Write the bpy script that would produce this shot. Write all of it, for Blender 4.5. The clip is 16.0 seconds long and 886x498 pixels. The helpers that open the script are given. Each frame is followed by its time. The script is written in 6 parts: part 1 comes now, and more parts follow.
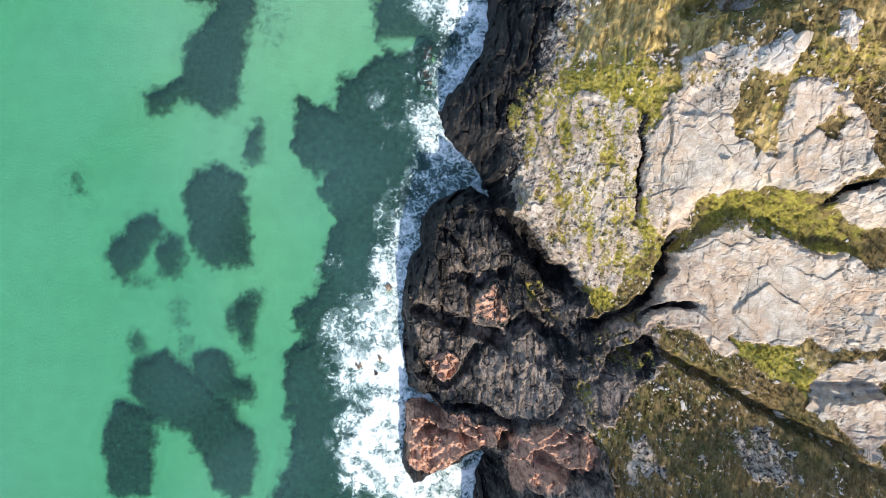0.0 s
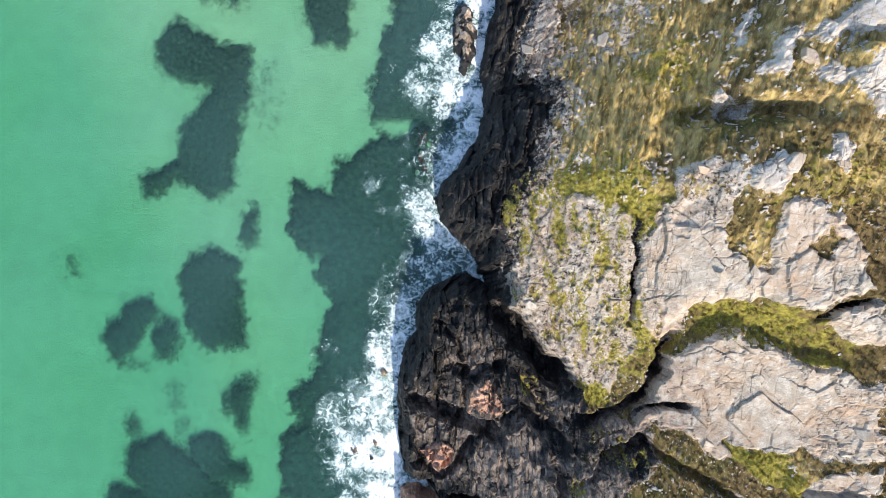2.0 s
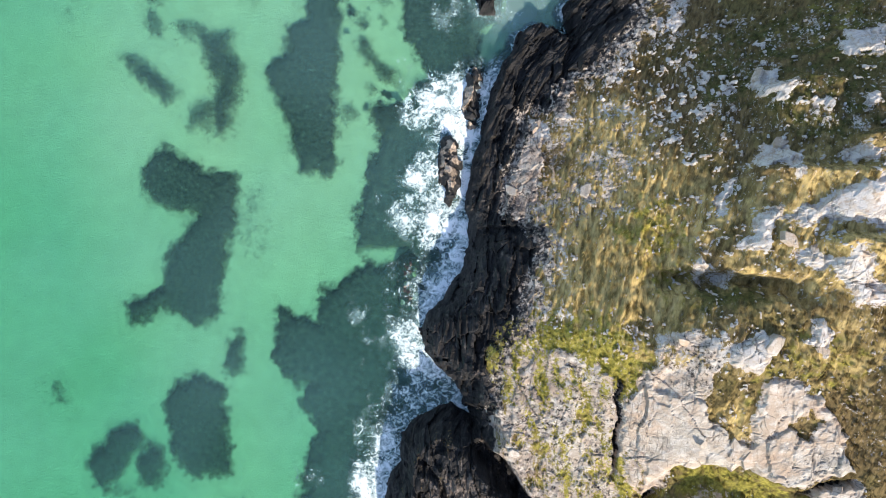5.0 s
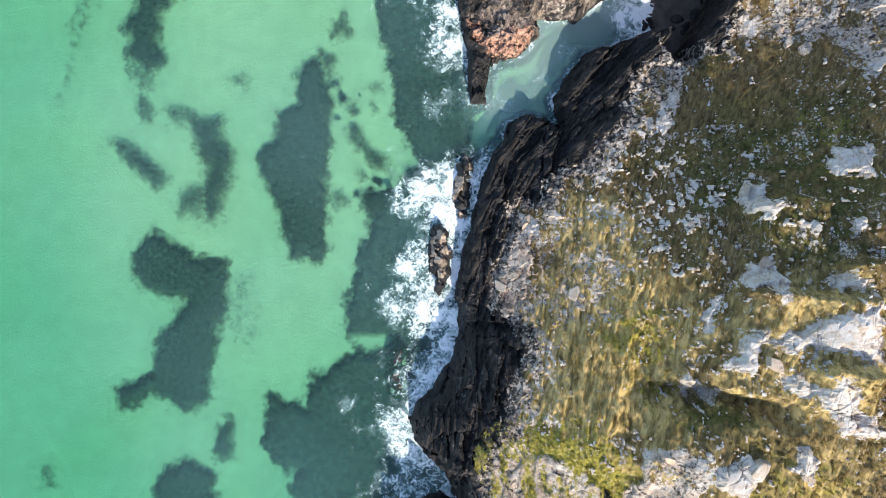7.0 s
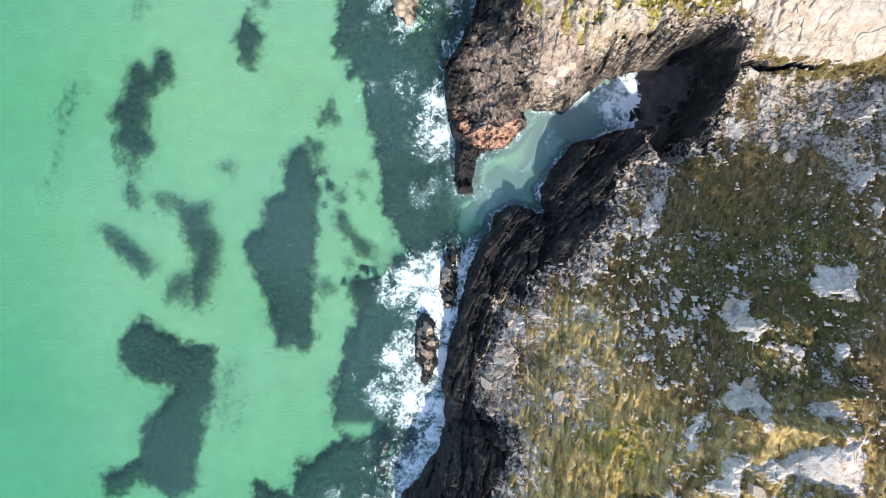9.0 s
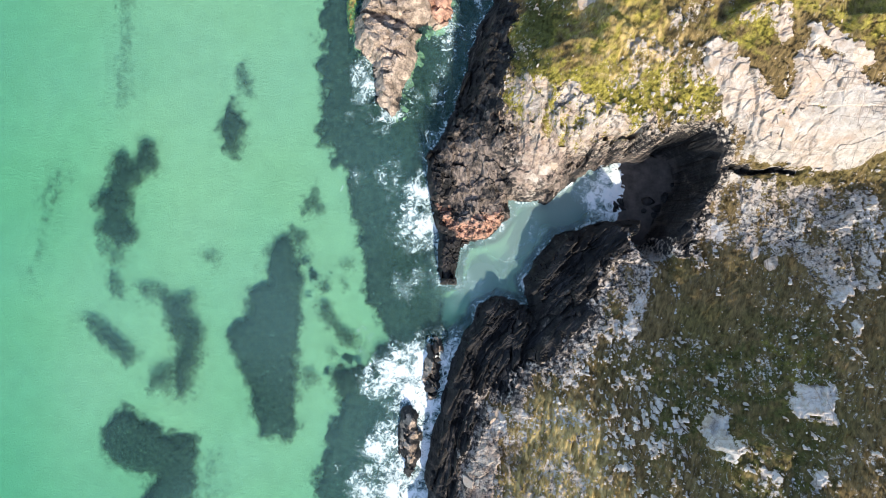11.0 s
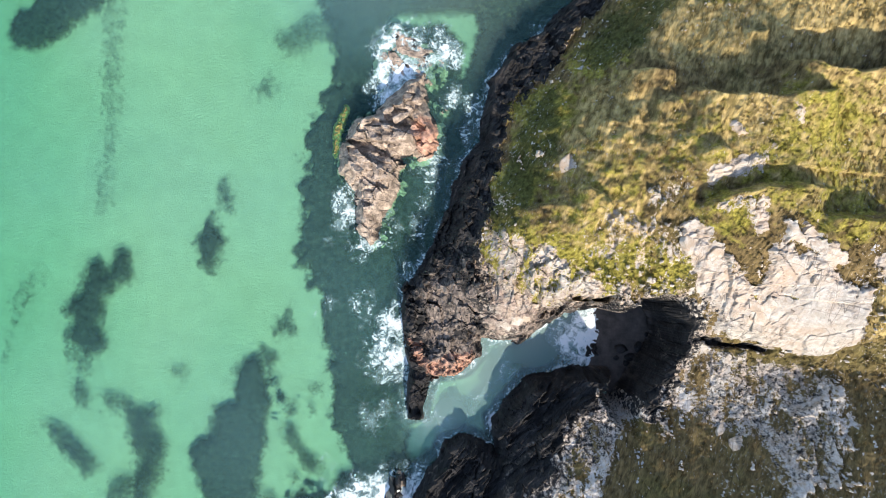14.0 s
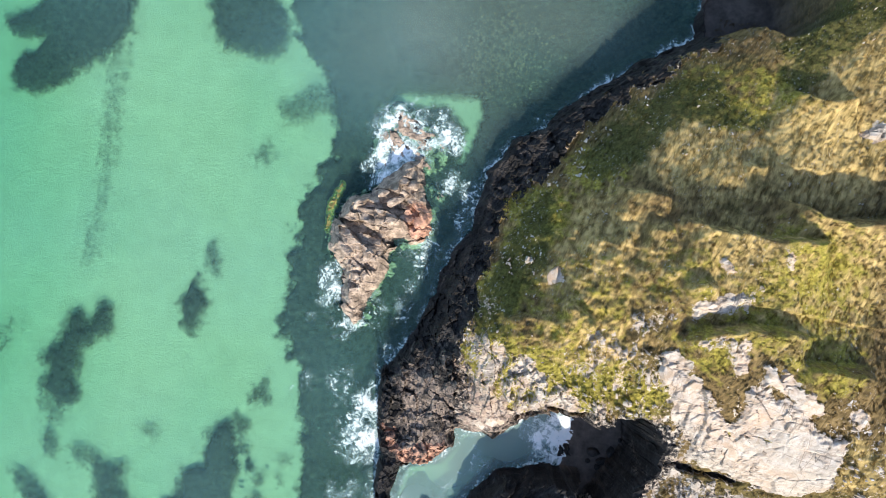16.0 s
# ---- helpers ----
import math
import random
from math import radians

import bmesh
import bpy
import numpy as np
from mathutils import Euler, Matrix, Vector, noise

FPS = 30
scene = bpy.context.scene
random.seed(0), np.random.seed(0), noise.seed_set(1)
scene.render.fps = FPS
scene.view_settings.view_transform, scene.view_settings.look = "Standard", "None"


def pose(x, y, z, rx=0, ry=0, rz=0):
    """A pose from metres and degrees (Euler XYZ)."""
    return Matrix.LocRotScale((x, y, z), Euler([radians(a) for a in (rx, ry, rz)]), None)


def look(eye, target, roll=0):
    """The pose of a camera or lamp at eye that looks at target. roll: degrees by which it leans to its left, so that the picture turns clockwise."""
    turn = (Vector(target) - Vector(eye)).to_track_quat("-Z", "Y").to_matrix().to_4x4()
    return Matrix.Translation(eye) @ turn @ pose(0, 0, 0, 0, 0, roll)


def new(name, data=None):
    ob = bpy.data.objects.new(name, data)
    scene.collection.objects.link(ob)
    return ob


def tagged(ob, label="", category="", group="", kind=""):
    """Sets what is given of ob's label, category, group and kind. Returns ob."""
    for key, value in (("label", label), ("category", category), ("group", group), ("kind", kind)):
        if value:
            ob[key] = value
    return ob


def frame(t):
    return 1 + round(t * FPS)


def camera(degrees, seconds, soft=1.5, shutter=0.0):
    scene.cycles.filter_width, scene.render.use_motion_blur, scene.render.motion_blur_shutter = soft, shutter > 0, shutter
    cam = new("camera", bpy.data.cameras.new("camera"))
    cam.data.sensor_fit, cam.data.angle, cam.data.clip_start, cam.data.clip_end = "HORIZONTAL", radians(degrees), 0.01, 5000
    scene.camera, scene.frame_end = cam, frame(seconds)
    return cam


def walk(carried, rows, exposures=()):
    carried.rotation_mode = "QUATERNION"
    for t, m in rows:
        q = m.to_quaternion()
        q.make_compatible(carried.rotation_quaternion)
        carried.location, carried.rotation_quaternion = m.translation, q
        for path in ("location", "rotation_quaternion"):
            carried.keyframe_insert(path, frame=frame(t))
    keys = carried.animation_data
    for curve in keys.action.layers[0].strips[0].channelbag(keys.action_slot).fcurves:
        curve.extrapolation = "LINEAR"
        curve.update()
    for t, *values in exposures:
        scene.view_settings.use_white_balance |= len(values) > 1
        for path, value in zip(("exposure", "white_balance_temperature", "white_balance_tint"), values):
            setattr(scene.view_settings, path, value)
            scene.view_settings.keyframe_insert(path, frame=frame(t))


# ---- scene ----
# the drone looks straight down: seconds, metres, degrees
cam = camera(74.0, 16.0, soft=0.5)
ROWS = [
    (0.0, 0.740, 1.282, 96.109, -0.019, -0.004, 0.890),
    (0.5, 0.522, 5.058, 96.145, -0.220, -0.077, 0.774),
    (1.0, 0.563, 8.684, 96.175, -0.312, -0.115, 0.787),
    (1.5, 0.771, 12.216, 96.198, -0.332, -0.130, 0.845),
    (2.0, 1.078, 15.697, 96.214, -0.312, -0.133, 0.901),
    (2.5, 1.433, 19.162, 96.224, -0.272, -0.129, 0.936),
    (3.0, 1.806, 22.632, 96.228, -0.227, -0.124, 0.950),
    (3.5, 2.175, 26.123, 96.227, -0.188, -0.118, 0.949),
    (4.0, 2.531, 29.642, 96.221, -0.159, -0.113, 0.946),
    (4.5, 2.875, 33.193, 96.210, -0.141, -0.108, 0.951),
    (5.0, 3.211, 36.773, 96.196, -0.133, -0.102, 0.972),
    (5.5, 3.547, 40.379, 96.177, -0.132, -0.095, 1.011),
    (6.0, 3.893, 44.003, 96.155, -0.133, -0.084, 1.067),
    (6.5, 4.261, 47.637, 96.129, -0.130, -0.070, 1.134),
    (7.0, 4.660, 51.273, 96.101, -0.120, -0.051, 1.202),
    (7.5, 5.097, 54.901, 96.071, -0.097, -0.028, 1.263),
    (8.0, 5.578, 58.516, 96.039, -0.057, -0.002, 1.306),
    (8.5, 6.103, 62.109, 96.005, 0.002, 0.027, 1.327),
    (9.0, 6.669, 65.678, 95.970, 0.081, 0.055, 1.326),
    (9.5, 7.270, 69.219, 95.934, 0.181, 0.082, 1.310),
    (10.0, 7.896, 72.731, 95.897, 0.300, 0.102, 1.295),
    (10.5, 8.531, 76.216, 95.861, 0.433, 0.115, 1.306),
    (11.0, 9.159, 79.679, 95.825, 0.577, 0.115, 1.375),
    (11.5, 9.761, 83.125, 95.789, 0.725, 0.101, 1.543),
    (12.0, 10.316, 86.561, 95.755, 0.870, 0.070, 1.854),
    (12.5, 10.805, 89.996, 95.722, 1.004, 0.020, 2.352),
    (13.0, 11.210, 93.442, 95.690, 1.118, -0.047, 3.073),
    (13.5, 11.518, 96.907, 95.661, 1.204, -0.129, 4.039),
    (14.0, 11.719, 100.403, 95.635, 1.256, -0.222, 5.247),
    (14.5, 11.814, 103.939, 95.611, 1.266, -0.317, 6.655),
    (15.0, 11.813, 107.523, 95.591, 1.232, -0.403, 8.168),
    (15.5, 11.741, 111.158, 95.574, 1.153, -0.464, 9.619),
    (16.0, 11.637, 114.847, 95.561, 1.031, -0.477, 10.749),
]
walk(cam, [(t, pose(x, y, z, rx, ry, rz)) for t, x, y, z, rx, ry, rz in ROWS],
     ((0.0, 0.56), (3.0, 0.49), (4.2, 0.52), (6.5, 0.65), (8.5, 0.67), (12.0, 0.60), (16.0, 0.60)))

# ---- light ----
SUN_TO = Vector((0.30, -0.73, 0.59)).normalized()     # from the place towards the sun
world = bpy.data.worlds.new("sky")
scene.world = world
world.use_nodes = True
wt = world.node_tree
sky = wt.nodes.new("ShaderNodeTexSky")
sky.sky_type, sky.sun_disc = "NISHITA", False
sky.sun_elevation = math.asin(SUN_TO.z)
sky.sun_rotation = math.atan2(SUN_TO.x, SUN_TO.y)
wt.nodes["Background"].inputs["Strength"].default_value = 0.195
wt.links.new(sky.outputs[0], wt.nodes["Background"].inputs["Color"])
sun = new("sun", bpy.data.lights.new("sun", "SUN"))
sun.data.energy, sun.data.angle, sun.data.color = 4.4, radians(0.53), (1.0, 0.90, 0.76)
sun.matrix_world = look(SUN_TO * 400, (0, 0, 0))


# ---- noise and plan helpers ----
def hash2(ix, iy, seed):
    h = (ix.astype(np.int64) * 374761393 + iy.astype(np.int64) * 668265263 + seed * 974634777) & 0x7FFFFFFF
    h = ((h ^ (h >> 13)) * 1274126177) & 0x7FFFFFFF
    h = ((h ^ (h >> 16)) * 668265263) & 0x7FFFFFFF
    return ((h ^ (h >> 15)) & 0xFFFFFF) / float(0xFFFFFF)


def gnoise(x, y, seed=0):
    """Gradient noise, about -1 to 1."""
    ix, iy = np.floor(x), np.floor(y)
    fx, fy = x - ix, y - iy
    u, v = fx * fx * fx * (fx * (fx * 6 - 15) + 10), fy * fy * fy * (fy * (fy * 6 - 15) + 10)
    out = []
    for a, b in ((0, 0), (1, 0), (0, 1), (1, 1)):
        an = hash2(ix + a, iy + b, seed) * 2 * np.pi
        out.append(np.cos(an) * (fx - a) + np.sin(an) * (fy - b))
    return ((out[0] * (1 - u) + out[1] * u) * (1 - v) + (out[2] * (1 - u) + out[3] * u) * v) * 1.5


def fbm(x, y, octaves=4, seed=0, gain=0.5):
    s, a, n = 0, 1.0, 0
    for o in range(octaves):
        s = s + a * gnoise(x * 2 ** o + 17.3 * o, y * 2 ** o - 9.1 * o, seed + o)
        n += a
        a *= gain
    return s / n


def cells(x, y, seed=0):
    """Cell noise: gap to the next cell, a random number of the cell, and the way from its middle."""
    ix, iy = np.floor(x), np.floor(y)
    f1, f2 = np.full(x.shape, 9.0), np.full(x.shape, 9.0)
    cid, cx, cy = np.zeros(x.shape), np.zeros(x.shape), np.zeros(x.shape)
    for a in (-1, 0, 1):
        for b in (-1, 0, 1):
            jx, jy = ix + a, iy + b
            dx = x - (jx + 0.1 + 0.8 * hash2(jx, jy, seed))
            dy = y - (jy + 0.1 + 0.8 * hash2(jx, jy, seed + 71))
            dd = np.hypot(dx, dy)
            near = dd < f1
            f2 = np.where(near, f1, np.minimum(f2, dd))
            cid = np.where(near, hash2(jx, jy, seed + 143), cid)
            cx, cy = np.where(near, dx, cx), np.where(near, dy, cy)
            f1 = np.where(near, dd, f1)
    return f2 - f1, cid, cx, cy


def step(a, b, x):
    t = np.clip((x - a) / (b - a), 0, 1)
    return t * t * (3 - 2 * t)


def sdf(poly, x, y):
    """Distance to a closed outline, positive inside."""
    best, inside = np.full(x.shape, 1e12), np.zeros(x.shape, bool)
    for (ax, ay), (bx, by) in zip(poly, poly[1:] + poly[:1]):
        ex, ey = bx - ax, by - ay
        k = np.clip(((x - ax) * ex + (y - ay) * ey) / (ex * ex + ey * ey + 1e-9), 0, 1)
        best = np.minimum(best, (x - ax - k * ex) ** 2 + (y - ay - k * ey) ** 2)
        if ay != by:
            cross = ((ay > y) != (by > y)) & (x < ex * (y - ay) / ey + ax)
            inside ^= cross
    return np.sqrt(best) * np.where(inside, 1, -1)


def near_line(line, x, y):
    """Distance to an open line, and how far along it (0 to 1)."""
    best, along, n = np.full(x.shape, 1e12), np.zeros(x.shape), len(line) - 1
    for i, ((ax, ay), (bx, by)) in enumerate(zip(line, line[1:])):
        ex, ey = bx - ax, by - ay
        k = np.clip(((x - ax) * ex + (y - ay) * ey) / (ex * ex + ey * ey + 1e-9), 0, 1)
        q = (x - ax - k * ex) ** 2 + (y - ay - k * ey) ** 2
        along = np.where(q < best, (i + k) / n, along)
        best = np.minimum(best, q)
    return np.sqrt(best), along


def within(poly, x, y, reach):
    """Boolean: points that lie in the outline's box and a margin."""
    px, py = [p[0] for p in poly], [p[1] for p in poly]
    return (x > min(px) - reach) & (x < max(px) + reach) & (y > min(py) - reach) & (y < max(py) + reach)


def grid_mesh(name, x, y, z, keep=None, floats=None, flat=None):
    """A sheet over a grid of points; keep: which quads stay; floats: numbers for its points; flat: quads with hard edges."""
    ny, nx = x.shape
    quad = np.arange(nx * ny).reshape(ny, nx)
    quads = np.stack([quad[:-1, :-1], quad[:-1, 1:], quad[1:, 1:], quad[1:, :-1]], -1).reshape(-1, 4)
    if keep is not None:
        quads = quads[keep.ravel()]
        if flat is not None:
            flat = flat.ravel()[keep.ravel()]
    used, quads = np.unique(quads, return_inverse=True)
    quads = quads.reshape(-1, 4)
    me = bpy.data.meshes.new(name)
    me.vertices.add(len(used))
    me.vertices.foreach_set("co", np.stack([x.ravel()[used], y.ravel()[used], z.ravel()[used]], -1).astype(np.float32).ravel())
    me.loops.add(quads.size)
    me.loops.foreach_set("vertex_index", quads.astype(np.int32).ravel())
    me.polygons.add(len(quads))
    me.polygons.foreach_set("loop_start", np.arange(0, quads.size, 4, dtype=np.int32))
    smooth = np.ones(len(quads), bool) if flat is None else ~flat.ravel()
    me.polygons.foreach_set("use_smooth", smooth)
    for key, value in (floats or {}).items():
        at = me.attributes.new(key, "FLOAT", "POINT")
        at.data.foreach_set("value", value.ravel()[used].astype(np.float32))
    me.update(calc_edges=True)
    me.validate()
    return me


# ---- materials ----
class Nodes:
    def __init__(self, name):
        self.mat = bpy.data.materials.new(name)
        self.mat.use_nodes = True
        self.tree = self.mat.node_tree
        self.tree.nodes.clear()
        self.out = self.tree.nodes.new("ShaderNodeOutputMaterial")
        self.where = self.tree.nodes.new("ShaderNodeNewGeometry").outputs["Position"]

    def put(self, socket, value):
        if isinstance(value, bpy.types.NodeSocket):
            self.tree.links.new(value, socket)
        elif isinstance(value, tuple) and len(value) == 3 and socket.type == "RGBA":
            socket.default_value = (*value, 1)
        else:
            socket.default_value = value

    def node(self, kind, ins=None, **props):
        n = self.tree.nodes.new(kind)
        if "operation" in props:
            n.operation = props["operation"]
        if "data_type" in props:
            n.data_type = props["data_type"]
        for key, value in (ins or {}).items():
            self.put(n.inputs[key], value)
        return n

    def attr(self, name):
        n = self.tree.nodes.new("ShaderNodeAttribute")
        n.attribute_name = name
        return n.outputs["Fac"]

    def noise(self, scale, detail=4, rough=0.55, stretch=None, spin=0.0, shift=0.0, swirl=0.0):
        at = self.where
        if spin:
            at = self.node("ShaderNodeMapping", {"Vector": at, "Rotation": (0, 0, spin)}).outputs[0]
        m = self.node("ShaderNodeMapping", {"Vector": at, "Scale": stretch or (1, 1, 1), "Location": (shift, shift, shift)})
        n = self.node("ShaderNodeTexNoise", {"Vector": m.outputs[0], "Scale": scale, "Detail": detail, "Roughness": rough, "Distortion": swirl})
        return n.outputs["Fac"]

    def math(self, op, a, b=0.5, c=0.5):
        n = self.node("ShaderNodeMath", {0: a, 1: b, 2: c}, operation=op)
        return n.outputs[0]

    def span(self, x, lo, hi, to_lo=0.0, to_hi=1.0):
        n = self.node("ShaderNodeMapRange", {"Value": x, "From Min": lo, "From Max": hi, "To Min": to_lo, "To Max": to_hi})
        return n.outputs["Result"]

    def mix(self, fac, a, b):
        n = self.node("ShaderNodeMix", data_type="RGBA")
        self.put(n.inputs[0], fac)
        self.put(n.inputs[6], a)
        self.put(n.inputs[7], b)
        return n.outputs[2]

    def lines(self, scale, width, spin, shift=0.0, long=0.12):
        """1 on thin, nearly straight lines, 0 elsewhere."""
        f = self.noise(scale, 3, 0.5, (1.0, long, 0.5), spin, shift)
        return self.span(self.math("ABSOLUTE", self.math("SUBTRACT", f, 0.5)), 0.0, width, 1.0, 0.0)

    def bump(self, height, strength=0.5, distance=0.1):
        return self.node("ShaderNodeBump", {"Height": height, "Strength": strength, "Distance": distance}).outputs[0]

    def principled(self, color, rough, normal=None, spec=0.4):
        b = self.node("ShaderNodeBsdfPrincipled", {"Base Color": color, "Roughness": rough, "Specular IOR Level": spec})
        if normal is not None:
            self.put(b.inputs["Normal"], normal)
        return b.outputs[0]

    def done(self, shader):
        self.tree.links.new(shader, self.out.inputs["Surface"])
        return self.mat


def pale_rock(n):
    """Weathered pale gneiss, pinkish to white, with stains and straight joints."""
    big, mid, fine = n.noise(0.12, 4), n.noise(0.9, 6, 0.65), n.noise(6.0, 4, 0.7)
    c = n.mix(n.span(big, 0.36, 0.56), (0.40, 0.355, 0.295), (0.43, 0.335, 0.25))
    c = n.mix(n.span(mid, 0.44, 0.66), c, (0.57, 0.52, 0.455))
    c = n.mix(n.span(n.noise(0.55, 5, 0.7, (1.0, 0.45, 1.0), 0.12, 31.0), 0.56, 0.72, 0, 0.7), c, (0.22, 0.195, 0.17))
    c = n.mix(n.span(fine, 0.52, 0.72, 0, 0.5), c, (0.22, 0.185, 0.16))
    c = n.mix(n.span(n.noise(0.3, 4, 0.55, shift=7.0), 0.52, 0.68, 0, 0.55), c, (0.46, 0.31, 0.20))
    crust = n.math("MULTIPLY", n.attr("chalk"), n.span(n.noise(1.3, 6, 0.72, shift=47.0), 0.40, 0.56, 0.0, 0.8))
    c = n.mix(crust, c, (0.60, 0.575, 0.55))
    brown = n.mix(n.span(n.noise(1.4, 6, 0.7, shift=13.0), 0.36, 0.66), (0.14, 0.105, 0.088), (0.41, 0.315, 0.255))
    c = n.mix(n.span(n.math("ADD", n.attr("warm"), n.span(n.noise(0.8, 5, 0.65, shift=29.0), 0.3, 0.7, -0.35, 0.35)), 0.3, 0.7), c, brown)
    some = n.span(n.noise(0.3, 3, 0.6, shift=19.0), 0.40, 0.6)
    upright = n.math("MAXIMUM", n.lines(0.42, 0.012, 0.08), n.math("MULTIPLY", n.lines(1.2, 0.016, 0.14, 21.0), 0.6))
    level = n.math("MAXIMUM", n.lines(0.36, 0.010, 1.66, 33.0), n.math("MULTIPLY", n.lines(1.0, 0.014, 1.52, 39.0), 0.5))
    cuts = n.math("MULTIPLY", n.math("MAXIMUM", upright, level), some)
    return n.mix(n.math("MULTIPLY", cuts, 0.75), c, (0.09, 0.078, 0.068))


def dark_rock(n):
    """Black and brown rock of the tide and spray zone; also stands in for shade in deep gullies."""
    mid, fine = n.noise(0.6, 6, 0.65, (1.0, 0.35, 1.0), 0.15), n.noise(4.5, 5, 0.7, (1.0, 0.5, 0.7), 0.12)
    c = n.mix(n.span(mid, 0.42, 0.66), (0.010, 0.0105, 0.0115), (0.036, 0.034, 0.034))
    c = n.mix(n.span(fine, 0.54, 0.8, 0, 0.7), c, (0.08, 0.074, 0.07))
    c = n.mix(n.span(n.noise(0.7, 5, 0.65, shift=11.0), 0.60, 0.74, 0, 0.8), c, (0.115, 0.105, 0.10))
    thin = n.noise(2.4, 5, 0.7, (1.0, 0.16, 0.6), 0.12, 61.0)
    c = n.mix(n.span(thin, 0.6, 0.74, 0, 0.5), c, (0.12, 0.108, 0.10))
    vein = n.math("MULTIPLY", n.attr("seam"), n.span(n.noise(1.8, 5, 0.7, shift=81.0), 0.48, 0.62, 0.0, 0.75))
    c = n.mix(vein, c, (0.30, 0.255, 0.22))
    dry_face = n.math("ADD", n.span(n.attr("warm"), 0.0, 0.8, -0.22, 0.17), n.noise(0.45, 5, 0.65, shift=41.0))
    grey_brown = n.mix(n.span(n.noise(2.2, 6, 0.72, (1.0, 0.3, 0.7), -0.3), 0.34, 0.66), (0.045, 0.038, 0.034), (0.36, 0.29, 0.24))
    return n.mix(n.span(dry_face, 0.48, 0.66, 0, 0.9), c, grey_brown)


def red_rock(n):
    c = n.mix(n.span(n.noise(1.1, 6, 0.68, (0.35, 1.0, 1.0), 0.6), 0.35, 0.65), (0.21, 0.115, 0.082), (0.66, 0.385, 0.27))
    return n.mix(n.span(n.noise(5.0, 4, 0.7), 0.5, 0.8, 0, 0.75), c, (0.09, 0.06, 0.05))


def turf(n):
    """Coarse grass, brown to straw, with moss; combed by the wind."""
    streak = n.noise(2.6, 6, 0.66, (1.0, 0.22, 0.5), 0.30, swirl=0.5)
    c = n.mix(n.span(streak, 0.36, 0.64), (0.076, 0.054, 0.022), (0.235, 0.165, 0.072))
    c = n.mix(n.span(n.noise(0.11, 5, 0.6, shift=63.0), 0.48, 0.62, 0, 0.55), c, n.mix(n.span(streak, 0.36, 0.64), (0.055, 0.052, 0.016), (0.165, 0.145, 0.045)))
    # lit crests and shaded troughs of the dry grass ridges, painted as colour
    ripple = n.noise(1.35, 6, 0.62, (1.0, 0.24, 0.5), 0.16, 43.0, swirl=0.35)
    dry = n.mix(n.span(n.math("ADD", n.math("MULTIPLY", ripple, 0.65), n.math("MULTIPLY", streak, 0.35)), 0.42, 0.57), (0.195, 0.145, 0.052), (0.55, 0.41, 0.17))
    lush = n.mix(n.span(n.noise(2.2, 5, 0.65), 0.36, 0.66), (0.13, 0.118, 0.018), (0.38, 0.325, 0.07))
    deep = n.mix(n.span(n.noise(2.8, 5, 0.68), 0.36, 0.66), (0.030, 0.034, 0.010), (0.115, 0.118, 0.032))
    c = n.mix(n.span(n.math("ADD", n.attr("dry"), n.span(n.noise(0.5, 4), 0.3, 0.7, -0.3, 0.3)), 0.3, 0.75), c, dry)
    c = n.mix(n.span(n.math("ADD", n.attr("lush"), n.span(n.noise(0.8, 4, shift=5.0), 0.3, 0.7, -0.3, 0.3)), 0.28, 0.6), c, lush)
    c = n.mix(n.span(n.math("ADD", n.attr("green"), n.span(n.noise(0.7, 5, shift=71.0), 0.3, 0.7, -0.3, 0.3)), 0.3, 0.65, 0, 0.9), c, deep)
    return n.mix(n.span(n.noise(7.0, 5, 0.72, (1.0, 0.4, 0.7), 0.34, 3.0), 0.54, 0.74, 0, 0.32), c, (0.05, 0.042, 0.015))


